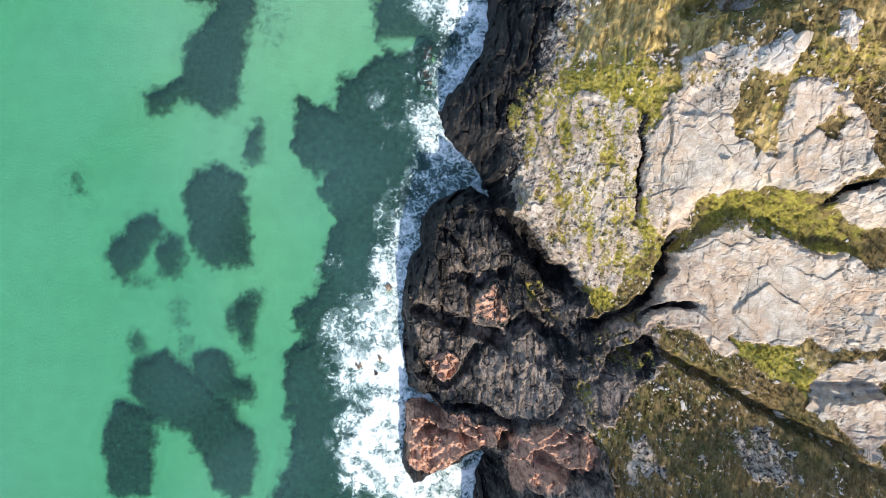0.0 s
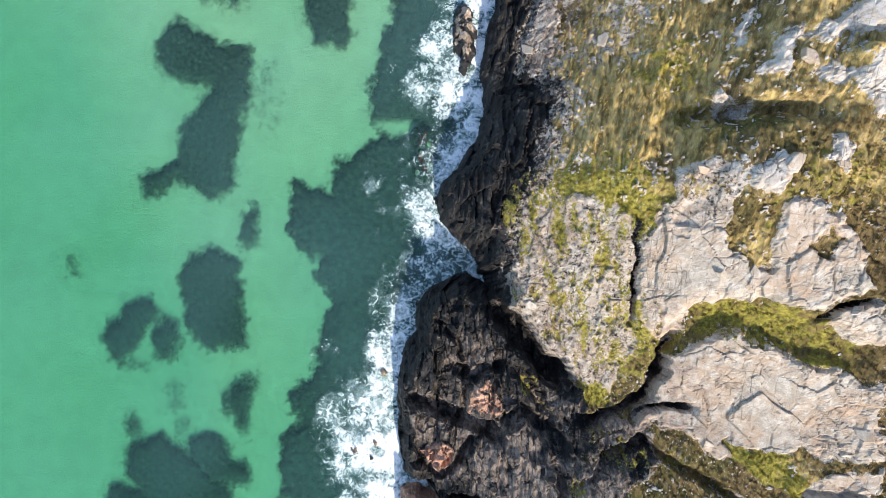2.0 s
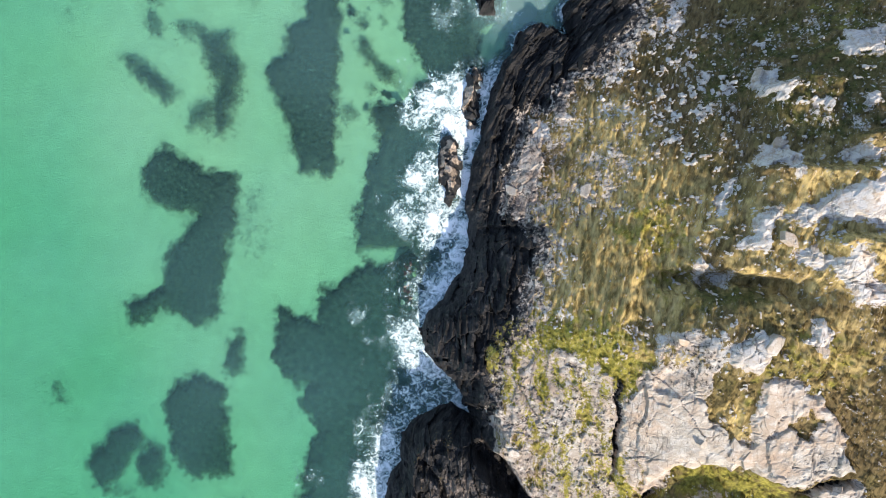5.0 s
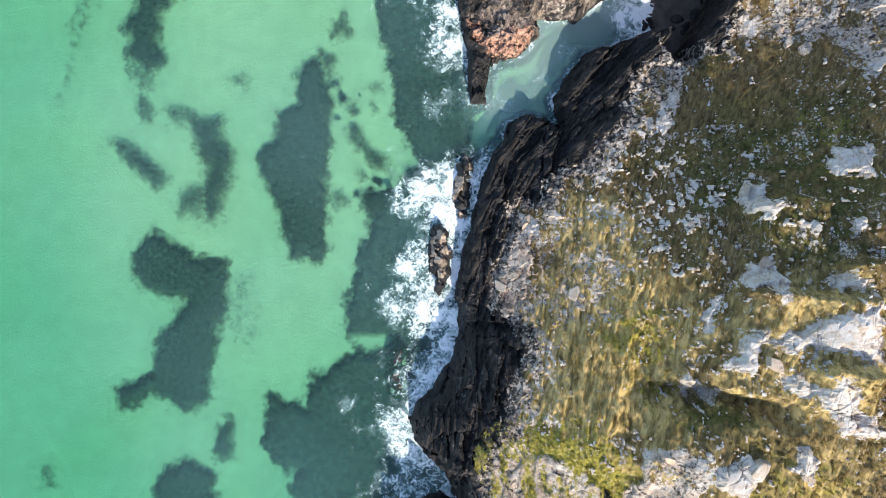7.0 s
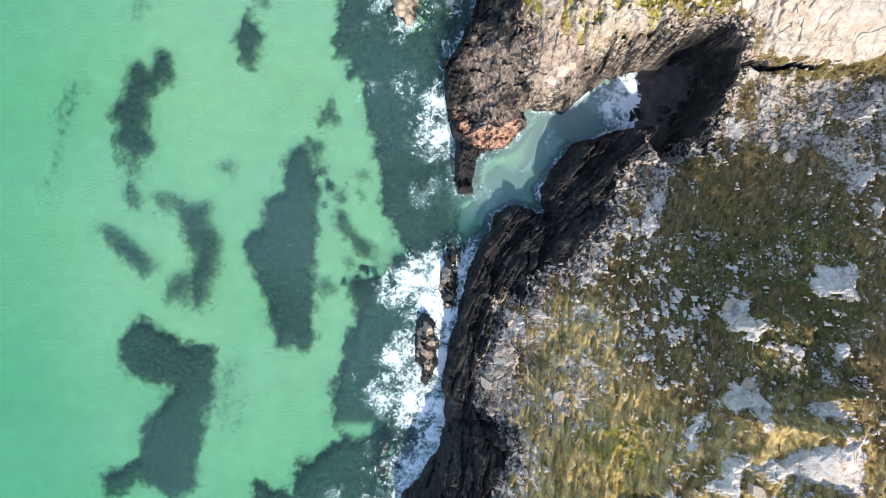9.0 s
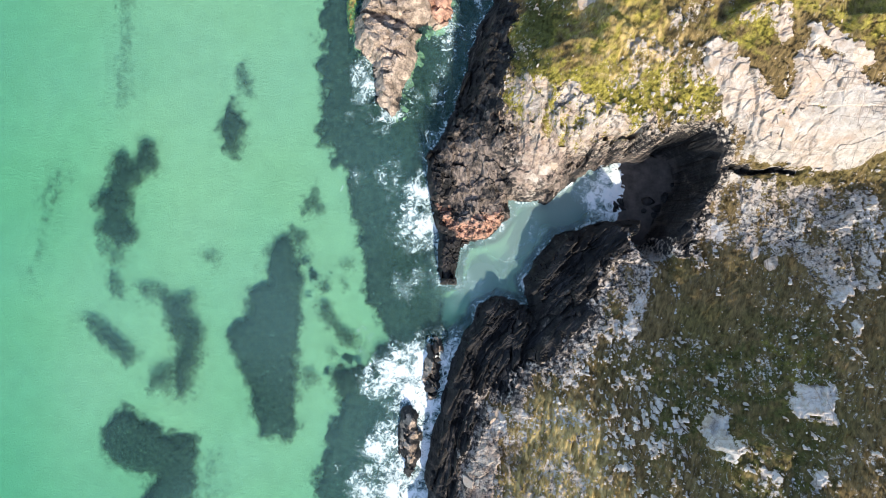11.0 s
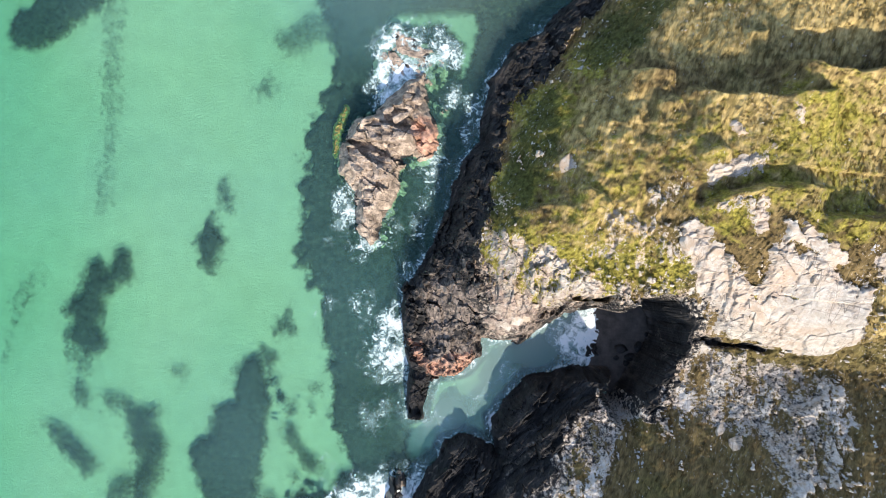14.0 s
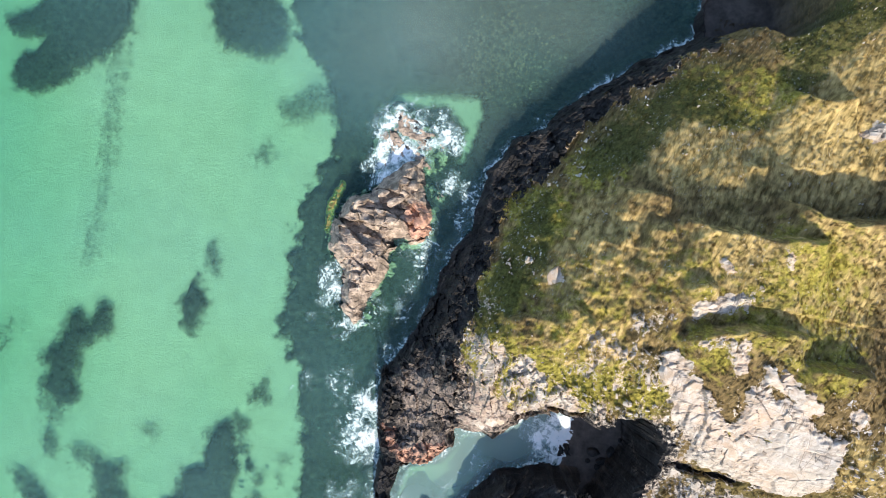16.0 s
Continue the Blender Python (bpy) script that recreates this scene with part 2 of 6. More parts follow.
def make_ground():
    n = Nodes("coast")
    rough_noise = n.noise(1.6, 6, 0.7)
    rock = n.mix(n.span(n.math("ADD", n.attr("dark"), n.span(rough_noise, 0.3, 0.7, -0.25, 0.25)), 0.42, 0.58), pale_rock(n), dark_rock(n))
    rock = n.mix(n.span(n.math("ADD", n.attr("red"), n.span(rough_noise, 0.3, 0.7, -0.3, 0.3)), 0.4, 0.6), rock, red_rock(n))
    rock = n.mix(n.attr("joint"), rock, (0.05, 0.043, 0.036))
    green = n.math("ADD", n.attr("grass"), n.span(n.noise(2.4, 6, 0.72), 0.3, 0.7, -0.3, 0.3))
    bits = n.span(n.noise(3.4, 4, 0.62, (1.0, 0.6, 1.0), 0.15, 77.0), 0.60, 0.64)
    zone = n.math("MULTIPLY", n.span(n.noise(0.16, 4, 0.6, shift=55.0), 0.42, 0.58), n.span(n.attr("grass"), 0.80, 1.0, 1.0, 0.0))
    bare = n.mix(n.span(n.noise(4.0, 4, 0.7, shift=15.0), 0.4, 0.6), (0.30, 0.28, 0.26), (0.56, 0.535, 0.51))
    sod = n.mix(n.math("MULTIPLY", bits, zone), turf(n), bare)
    c = n.mix(n.span(green, 0.46, 0.56), rock, sod)
    ripple = n.noise(0.35, 4, 0.55)
    sand = n.mix(n.span(ripple, 0.35, 0.65), (0.395, 0.362, 0.29), (0.425, 0.392, 0.315))
    sand = n.mix(n.span(n.noise(0.06, 4, 0.6), 0.5, 0.75, 0, 0.35), sand, (0.29, 0.28, 0.21))
    c = n.mix(n.attr("sand"), c, sand)
    shingle = n.mix(n.span(n.noise(0.5, 6, 0.6), 0.36, 0.66), (0.055, 0.047, 0.042), (0.125, 0.106, 0.094))
    c = n.mix(n.attr("beach"), c, shingle)
    h = n.math("ADD", n.noise(1.7, 8, 0.68), n.math("MULTIPLY", n.noise(9.0, 4, 0.7), 0.4))
    blades = n.math("ADD", n.noise(5.5, 6, 0.72, (1.0, 0.28, 0.6), 0.30, swirl=0.4), n.math("MULTIPLY", n.noise(1.3, 4, 0.6, (1.0, 0.35, 0.6), 0.2), 0.5))
    h = n.mix(n.span(green, 0.46, 0.56), h, blades)
    wet = n.span(n.attr("dark"), 0.3, 0.8, 0.92, 0.72)
    return n.done(n.principled(c, wet, n.bump(h, n.span(n.attr("beach"), 0.0, 1.0, 0.62, 0.12), 0.26), 0.18))


def make_islet_rock():
    n = Nodes("islet_rock")
    c = n.mix(n.span(n.noise(0.7, 6, 0.65), 0.4, 0.62), (0.19, 0.145, 0.11), (0.50, 0.40, 0.315))
    c = n.mix(n.span(n.noise(3.2, 5, 0.7), 0.5, 0.72, 0, 0.85), c, (0.055, 0.047, 0.04))
    c = n.mix(n.span(n.attr("red"), 0.3, 0.7), c, red_rock(n))
    c = n.mix(n.span(n.attr("dark"), 0.3, 0.7), c, dark_rock(n))
    c = n.mix(n.attr("joint"), c, (0.03, 0.027, 0.024))
    h = n.math("ADD", n.noise(1.7, 8, 0.68), n.math("MULTIPLY", n.noise(9.0, 4, 0.7), 0.4))
    return n.done(n.principled(c, 0.7, n.bump(h, 0.75, 0.2), 0.35))


def make_stone():
    n = Nodes("stone")
    rnd = n.tree.nodes.new("ShaderNodeObjectInfo").outputs["Random"]
    isl = n.tree.nodes.new("ShaderNodeNewGeometry").outputs["Random Per Island"]
    c = n.mix(n.math("FRACT", n.math("ADD", rnd, isl)), (0.32, 0.305, 0.29), (0.56, 0.54, 0.52))
    c = n.mix(n.span(n.noise(3.0, 5, 0.7), 0.52, 0.7, 0, 0.7), c, (0.15, 0.13, 0.115))
    return n.done(n.principled(c, 0.85, n.bump(n.noise(8.0, 5, 0.7), 0.6, 0.08), 0.3))


def make_tuft():
    n = Nodes("grass_blades")
    isl = n.tree.nodes.new("ShaderNodeNewGeometry").outputs["Random Per Island"]
    c = n.mix(isl, (0.12, 0.088, 0.034), (0.27, 0.195, 0.085))
    c = n.mix(n.span(n.attr("dry"), 0.3, 0.8), c, n.mix(isl, (0.36, 0.265, 0.095), (0.58, 0.44, 0.18)))
    c = n.mix(n.span(n.attr("lush"), 0.35, 0.8), c, n.mix(isl, (0.20, 0.18, 0.03), (0.38, 0.325, 0.07)))
    c = n.mix(n.span(n.attr("green"), 0.3, 0.7, 0.0, 0.9), c, n.mix(isl, (0.045, 0.05, 0.014), (0.13, 0.13, 0.035)))
    return n.done(n.principled(c, 0.8, None, 0.2))


def make_kelp():
    n = Nodes("kelp")
    c = n.mix(n.span(n.noise(1.6, 6, 0.7), 0.35, 0.68), (0.018, 0.016, 0.021), (0.074, 0.066, 0.066))
    # pale specks: the glint of floating fronds, put into the colour
    c = n.mix(n.span(n.noise(2.3, 3, 0.7, shift=4.0), 0.63, 0.72, 0, 0.6), c, (0.25, 0.27, 0.26))
    body = n.principled(c, 0.6, n.bump(n.noise(2.2, 6, 0.7), 0.8, 0.3), 0.2)
    clear = n.node("ShaderNodeBsdfTransparent").outputs[0]
    a = n.math("ADD", n.attr("dense"), n.span(n.noise(0.9, 7, 0.75), 0.3, 0.7, -0.26, 0.26))
    m = n.node("ShaderNodeMixShader", {0: n.span(a, 0.12, 0.88), 1: clear, 2: body})
    return n.done(m.outputs[0])


def make_water():
    n = Nodes("sea_water")
    h = n.math("ADD", n.noise(0.35, 5, 0.6, (1.0, 0.5, 1.0), 0.3), n.math("MULTIPLY", n.noise(1.6, 4, 0.6, (1.0, 0.55, 1.0), 0.3), 0.45))
    nor = n.bump(h, 0.16, 0.35)
    deep = n.attr("deep")
    clear = n.node("ShaderNodeBsdfTransparent", {"Color": n.mix(deep, (0.60, 0.965, 0.80), (0.37, 0.84, 0.65))}).outputs[0]
    milk = n.node("ShaderNodeBsdfDiffuse", {"Color": n.mix(n.attr("silt"), (0.19, 0.415, 0.45), (0.31, 0.40, 0.36)), "Normal": nor}).outputs[0]
    body = n.node("ShaderNodeMixShader", {0: n.span(n.attr("murk"), 0.0, 1.0, 0.034, 0.80), 1: clear, 2: milk}).outputs[0]
    gloss = n.node("ShaderNodeBsdfGlossy", {"Roughness": 0.12, "Normal": nor}).outputs[0]
    face = n.node("ShaderNodeLayerWeight", {"Blend": 0.5, "Normal": nor}).outputs["Facing"]
    fres = n.math("ADD", 0.02, n.math("MULTIPLY", n.math("POWER", face, 5.0), 0.9))
    return n.done(n.node("ShaderNodeMixShader", {0: fres, 1: body, 2: gloss}).outputs[0])


def make_foam():
    n = Nodes("foam")
    f = n.attr("foam")
    warp = n.node("ShaderNodeTexNoise", {"Vector": n.where, "Scale": 0.8, "Detail": 5.0}).outputs["Color"]
    at = n.node("ShaderNodeVectorMath", {0: n.where, 1: n.node("ShaderNodeVectorMath", {0: warp, 1: (2.2, 2.2, 0.0)}, operation="MULTIPLY").outputs[0]}, operation="ADD").outputs[0]

    def net(scale):
        v = n.tree.nodes.new("ShaderNodeTexVoronoi")
        v.feature = "DISTANCE_TO_EDGE"
        n.put(v.inputs["Vector"], at)
        n.put(v.inputs["Scale"], scale)
        return n.span(v.outputs["Distance"], 0.0, 0.30, 1.0, 0.0)

    lace = n.math("MAXIMUM", net(0.5), n.math("MULTIPLY", net(1.3), 0.8))
    torn = n.noise(0.9, 8, 0.68, swirl=1.4)
    a = n.math("ADD", n.math("MULTIPLY", f, 1.05), n.math("MULTIPLY", lace, 0.30))
    a = n.math("ADD", a, n.span(torn, 0.3, 0.7, -0.34, 0.34))
    core = n.span(a, 0.50, 1.04)
    haze = n.span(n.math("ADD", f, n.span(n.noise(0.5, 5, 0.6, shift=17.0), 0.3, 0.7, -0.3, 0.3)), 0.28, 0.95, 0.0, 0.5)
    c = n.mix(core, (0.60, 0.86, 0.88), n.mix(n.span(n.noise(1.5, 4), 0.3, 0.7), (0.80, 0.88, 0.91), (0.92, 0.95, 0.96)))
    body = n.principled(c, 0.9, n.bump(n.noise(3.0, 5, 0.6), 0.4, 0.15), 0.1)
    clear = n.node("ShaderNodeBsdfTransparent").outputs[0]
    # sun glints on the open water, painted as small white specks
    glint_dots = n.math("MULTIPLY", n.span(n.noise(2.6, 2, 0.5, (1.0, 0.6, 1.0), 0.5, 8.0), 0.68, 0.71), n.span(f, 0.12, 0.26, 0.0, 0.6))
    alpha = n.math("MAXIMUM", n.math("MAXIMUM", glint_dots, n.math("MULTIPLY", core, 0.96)), haze)
    return n.done(n.node("ShaderNodeMixShader", {0: alpha, 1: clear, 2: body}).outputs[0])


def make_weed(name, low, high):
    n = Nodes(name)
    c = n.mix(n.span(n.noise(1.8, 5, 0.7), 0.38, 0.62), low, high)
    return n.done(n.principled(c, 0.7, n.bump(n.noise(3.0, 5, 0.7), 0.7, 0.15), 0.3))


WEED_M = make_weed("weed", (0.07, 0.06, 0.02), (0.30, 0.25, 0.08))
PEBBLE_M = make_weed("wet_pebbles", (0.06, 0.048, 0.034), (0.20, 0.16, 0.115))
COAST_M, ISLET_M, STONE_M, TUFT_M = make_ground(), make_islet_rock(), make_stone(), make_tuft()
KELP_M, WATER_M, FOAM_M = make_kelp(), make_water(), make_foam()

# ---- plan of the coast ----
SHORE_SOUTH = [(6.1, -41.1), (6.9, -34.6), (8.1, -31.5), (5.5, -31.8), (1.4, -34.3), (-3.2, -36.8), (-5.3, -34.8), (-5.1, -28.3), (-4.6, -23.5), (-2.5, -22.9), (0.6, -24.7), (-1.1, -22.5), (-4.6, -20.9), (-5.5, -13.5), (-5.8, -6.2), (-4.6, -1.5), (-2.9, 2.2), (-2.7, 6.4), (-0.2, 9.2), (3.2, 11.1), (5.3, 11.5), (8.4, 9.6)]
SHORE_MID = [(7.8, 10.7), (6.5, 13), (5.9, 14.8), (3.4, 17.3), (0.7, 19.4), (-0.2, 23.5), (0.9, 25.8), (3.2, 28.2), (6.4, 32.8), (7.8, 38), (7.4, 41), (7.1, 45.7), (8.1, 51.2), (9.4, 55), (10.6, 60.5), (11.7, 65.2), (14.2, 68.9), (15, 71.7), (17.8, 73.1)]
SHORE_COVE = [(20.4, 72.5), (22.9, 71.1), (22.2, 76.0), (24.8, 80.2), (27.2, 83.2), (30.7, 84.0), (34.3, 85.7), (39.9, 86.2), (38.3, 82.3), (40.6, 80.9), (41.4, 82.8), (43.2, 86.8), (45.6, 90.8), (46.0, 94.6), (43.8, 96.4), (41.8, 96.6), (40.3, 95.2), (36.8, 95.4), (32.4, 94.0), (28.9, 91.4), (25.4, 88.7), (21.8, 88.8), (19.5, 89.0)]
SHORE_NORTH = [(19.6, 86), (16.9, 83.2), (12.3, 81.5), (11.3, 78.9), (11.1, 75.2), (8.8, 75.2), (8, 78.9), (8.4, 82.1), (7.1, 87.1), (6.3, 92.7), (6, 95.3), (8.2, 99), (10.8, 103.8), (11.5, 107.5), (12.7, 112.2), (13.9, 116.9), (16.1, 120.7), (15.9, 124.1), (17.5, 130.9), (20.2, 136.2), (24.4, 138.9), (26.6, 142.1), (31.4, 146.8), (34.7, 149.4), (38.8, 153), (42.1, 155.5), (46.3, 158.2), (45.9, 162), (47.2, 165.1)]
COAST = [(1500, -1300), (-60, -1300), (-30, -400), (-8, -120), (6, -60)] + SHORE_SOUTH + SHORE_MID + SHORE_COVE + SHORE_NORTH + [(52, 180), (40, 230), (90, 420), (60, 1400), (1500, 1400)]

# ground levels in metres at these eastings, northing by northing
EAST = (0, 10, 20, 30, 40, 50, 60, 72)
LEVELS_SOUTH = [
    (-40, (2.7, 12.8, 21.8, 25.1, 27.3, 30.1, 30.1, 30.1)),
    (-22, (3.7, 9.6, 14.4, 16.0, 16.6, 20.7, 25.3, 30.8)),
    (-6, (6.5, 9.6, 9.6, 12.2, 17.6, 22.6, 26.6, 31.8)),
    (10, (6.3, 10.6, 13.6, 17.6, 23.2, 27.2, 29.8, 33.6)),
    (25, (2.9, 10.0, 16.9, 22.1, 27.3, 29.1, 32.0, 35.7)),
    (40, (2.0, 4.8, 12.5, 17.6, 24.0, 30.1, 33.6, 36.7)),
    (55, (2.0, 2.0, 8.3, 13.0, 20.5, 27.1, 30.8, 34.7)),
    (70, (2.0, 2.0, 3.3, 8.8, 12.7, 17.9, 23.7, 29.7)),
]
LEVELS_NORTH = [
    (83, (2.0, 2.0, 2.0, 4.7, 8.2, 11.7, 16.8, 23.1)),
    (91, (2.0, 2.0, 4.8, 8.2, 10.5, 11.9, 13.5, 18.1)),
    (97, (2.0, 3.7, 10.8, 13.7, 14.5, 15.9, 19.9, 22.7)),
    (107, (2.0, 2.7, 13.8, 16.6, 17.9, 20.3, 22.5, 22.7)),
    (117, (2.0, 2.0, 8.1, 16.1, 20.0, 20.2, 20.6, 20.5)),
    (128, (2.0, 2.0, 2.0, 10.8, 16.9, 18.9, 19.4, 20.0)),
    (142, (2.0, 2.0, 2.0, 3.7, 11.2, 14.8, 18.1, 23.2)),
    (160, (2.0, 2.0, 2.0, 2.0, 2.6, 11.2, 20.0, 29.6)),
]

# upper edge of the black tide and spray zone, from south to north
BLACK_SOUTH = [(23.7, -29.4), (22.6, -25.4), (19.4, -22.2), (18.6, -17.5), (18.1, -13), (19.8, -9.7), (23.1, -7.6), (22, -5), (19.5, -3.3), (16.2, -0.8), (13.1, 2.3), (10.9, 4.9), (11.6, 8.6), (10.6, 12.7), (10.8, 15.8), (10.4, 18.7), (12.3, 21.9), (13.7, 25.3), (14.5, 29.5), (15.5, 34.7), (16.8, 37.2), (16.5, 39.2), (14.7, 40.1), (12.6, 41.8), (12, 46.9), (12.6, 50.4), (14.4, 54), (14.8, 58.5), (17.2, 59.7), (19.5, 59), (21.4, 63.1), (23.3, 63.9), (25.6, 64.1), (27.3, 67.9), (30.1, 69.7), (31.5, 75.3)]
BLACK_NORTH = [(33.9, 80.1), (35.8, 81.2), (38.2, 83.9), (40.8, 84.5), (43.5, 81.4), (44.6, 83.6), (45.9, 88.2), (47.1, 91.3), (47.4, 94.6), (46.4, 96.8), (44.4, 97.2), (42.3, 96.9), (37.9, 95.7), (32.7, 94.7), (29.1, 93.9), (27, 91.3), (24.8, 89.2), (19.2, 88.7), (18, 92.5), (18.1, 95.6), (16.4, 100.5), (17.1, 103.7), (18.5, 105.7), (18.1, 109.2), (18.7, 114.2), (19.2, 118.8), (20.3, 122.5), (21.4, 126.4), (25, 130.1), (27, 132.6), (28.6, 136.5), (31.4, 140.1), (34.2, 142.7), (36.7, 146.4), (40.4, 148.6), (42.6, 152.3), (46.7, 152.7)]
BLACK = BLACK_SOUTH + BLACK_NORTH + [(60, 190), (-90, 190), (-90, -70), (30, -70)]

# cracks and gullies: line, half width, depth
GULLIES = []


def gully(*what):
    """A line, its half width and depth."""
    GULLIES.append(what)


gully([(4.7, -0.7), (5.3, -5.4), (4.8, -10), (2.3, -12.2)], 0.5, 1.8)
gully([(-4.9, -7.9), (-1.1, -8.4), (2.3, -9.8), (8.2, -11.4), (11.2, -13.7)], 1.3, 3.2)
gully([(2.4, -20), (4.9, -15.5), (7.4, -12.1)], 0.7, 2)
gully([(11.4, -24.3), (16, -23.4), (19.4, -19.5), (18, -15.3)], 0.8, 2)
gully([(0.4, 4.7), (3.4, 1.4), (4.7, -1.1)], 0.5, 1.5)
gully([(1.6, -22.5), (7.6, -23), (11.8, -24.6), (9.3, -28.2)], 0.7, 3)
gully([(11.9, -1.9), (14.9, -5.2), (18.4, -11.1)], 1.1, 2.2)
gully([(9.1, -12.1), (13.3, -8.6), (18, -11.9), (20.1, -15.3)], 1.2, 2.6)
gully([(2.2, -2), (6.4, -3.7), (10.6, -1.1)], 0.9, 2)
gully([(13.8, -27), (18.6, -29.6), (23.4, -29.5)], 1, 2.2)
gully([(11.3, -32.3), (16.5, -33.9), (21.8, -35.6)], 0.9, 2)
gully([(-3.1, -27.6), (1.7, -26.7), (7, -27.9)], 0.7, 1.6)
gully([(-3.5, -17.4), (1.6, -19.8), (2.8, -15.6)], 0.5, 1.4)
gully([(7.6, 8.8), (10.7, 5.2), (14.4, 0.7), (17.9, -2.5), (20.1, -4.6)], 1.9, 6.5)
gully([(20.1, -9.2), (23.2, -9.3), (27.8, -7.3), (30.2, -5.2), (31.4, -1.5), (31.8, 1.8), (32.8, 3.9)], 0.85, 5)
gully([(31.2, 3), (35.6, 6.9), (40.1, 8), (46.5, 4.8), (53.9, 2.8)], 2.6, 2)
gully([(28.5, -8.5), (31.2, -6.6), (33.6, -5.6), (36, -6)], 0.55, 2.6)
gully([(20.6, -18.3), (29.2, -10.9), (34.6, -14.3), (42, -18.3), (47.7, -21.4), (55.1, -26)], 0.8, 2.0)
gully([(48.1, -16.2), (55.7, -15.1)], 1, 1.8)
gully([(26.6, 20.4), (27, 16.5), (27.6, 14.3), (27.1, 12.2), (27.5, 9.2), (27.5, 5.4)], 0.4, 2.5)
gully([(46.6, 7.6), (48.6, 8.9), (52.7, 10.2)], 0.5, 2.6)
gully([(19, -22.1), (21.5, -25.9), (21.8, -31.2)], 1, 1.5)
gully([(31.1, 33), (33.7, 32.8), (37.9, 33.1), (44.4, 32.6), (47, 32.6)], 1.7, 2.3)
gully([(34.1, 43.3), (32.8, 35.6), (30.6, 28.1), (28.7, 24.5)], 3, 1.3)
gully([(36.6, 39.5), (38.3, 33.8), (36.4, 30.4)], 1.6, 1.4)
gully([(33.2, 33.3), (37.9, 33.5), (44.4, 32.9)], 0.7, 1.6)
gully([(7.5, 39.7), (12.1, 39.4), (18.9, 39.6)], 0.6, 1.2)
gully([(47.9, 93), (53.1, 92.6), (58.1, 92.3)], 0.45, 2.5)
# crags that drop to the north: line, height, run of their back slope and of their drop
CRAGS = []


def crag(*what):
    """A line, its height and the runs of its back slope and its drop."""
    CRAGS.append(what)


crag([(42.3, 56.7), (46.8, 58.2), (51.3, 57.6)], 1.8, 5)
crag([(40.9, 46.8), (44.1, 48.3), (47.1, 47.6)], 1.5, 4)
crag([(50, 49.6), (52.7, 50.6), (55.1, 50.5)], 2, 5)
crag([(39.4, 46.2), (46.2, 46.7), (54.3, 45.9)], 1.8, 9)
crag([(46.6, 38.3), (53.9, 38.2)], 1.8, 7)
crag([(48.1, -16.2), (52.1, -15.7), (55.7, -14.9)], 1.6, 6)
crag([(43.7, 109.7), (47.1, 111.8), (51.3, 113.2), (55.8, 113.6), (61, 113.5)], 2.3, 8, 1.2)
crag([(57.2, 110), (60.9, 109.9), (65.4, 110.4), (68.7, 110.5)], 2.1, 7, 1.2)
crag([(41.4, 126.1), (46.1, 125.1), (51.5, 124.8), (56.8, 124.9), (60.3, 126)], 2.5, 8, 1.3)
crag([(52.3, 130.8), (57.6, 128.8), (62.2, 128.6), (68.6, 129.8), (75.2, 131.8)], 3.6, 9, 1.4)
crag([(34.2, 128.9), (38, 128.7), (41.4, 128.6)], 1.5, 5, 1.1)
crag([(53.1, 145.4), (58.6, 144.5), (61.4, 145.5)], 2, 6, 1.2)
crag([(42.8, 116.5), (45.3, 117.6), (47.9, 117.8)], 1.2, 4, 0.9)
crag([(29.1, 111.8), (32.2, 111.1), (34.4, 109.3)], 1.5, 4, 1)
crag([(22.2, 108.2), (25, 109.1), (29.5, 109.6)], 1, 3, 0.9)
crag([(30.3, 121.4), (34, 121.3), (36.8, 122.6)], 1, 4, 1)
crag([(38, 124.3), (40.3, 124), (41.7, 124.7)], 1, 4, 1)
crag([(49.7, 134.9), (52.7, 134.7)], 0.8, 3, 0.9)

# bare rock and turf: outline, share of turf (0 rock, 1 turf)
COVER, LICHEN, MOSS, MOSSY, RED_BED = [], [], [], [], []


def outline_of(store):
    """A function that keeps a share and an outline in that store."""
    return lambda share, *outline: store.append((list(outline), share))


cover, lichen, moss, mossy, red_bed = [outline_of(s) for s in (COVER, LICHEN, MOSS, MOSSY, RED_BED)]
cover(0.62, (13.5, 40.8), (21.2, 38.1), (21.3, 26.7), (14.6, 29.1))
cover(0.36, (35, 83.3), (40.3, 81.8), (41, 78.2), (36.5, 72.3), (31.8, 68.1), (28, 65.5), (29.7, 71.5), (33.2, 78.4))
cover(0.7, (40.2, 90.5), (48.3, 91.8), (48.7, 81.4), (41.6, 80.8))
cover(0.76, (39, 76.5), (53.6, 77.7), (57.2, 74), (61.9, 74.6), (59.9, 51), (37.5, 51.9), (31.4, 61.6))
cover(0.12, (6.6, 107.3), (15.8, 104.6), (16, 98.2), (19.4, 89.2), (16.7, 81.5), (12.2, 79.6), (6.5, 92.1))
cover(0.85, (55.8, 114), (59.6, 115.4), (60.1, 111.5), (56.8, 109.9))
cover(0.34, (10.9, 5.3), (10.6, 12.7), (12.3, 21.5), (15.9, 23.5), (22.8, 21.9), (26.8, 19.4), (28.1, 6.9), (28, 1.5), (25.7, -4.4), (21.3, -4.6), (16.1, 0.2))
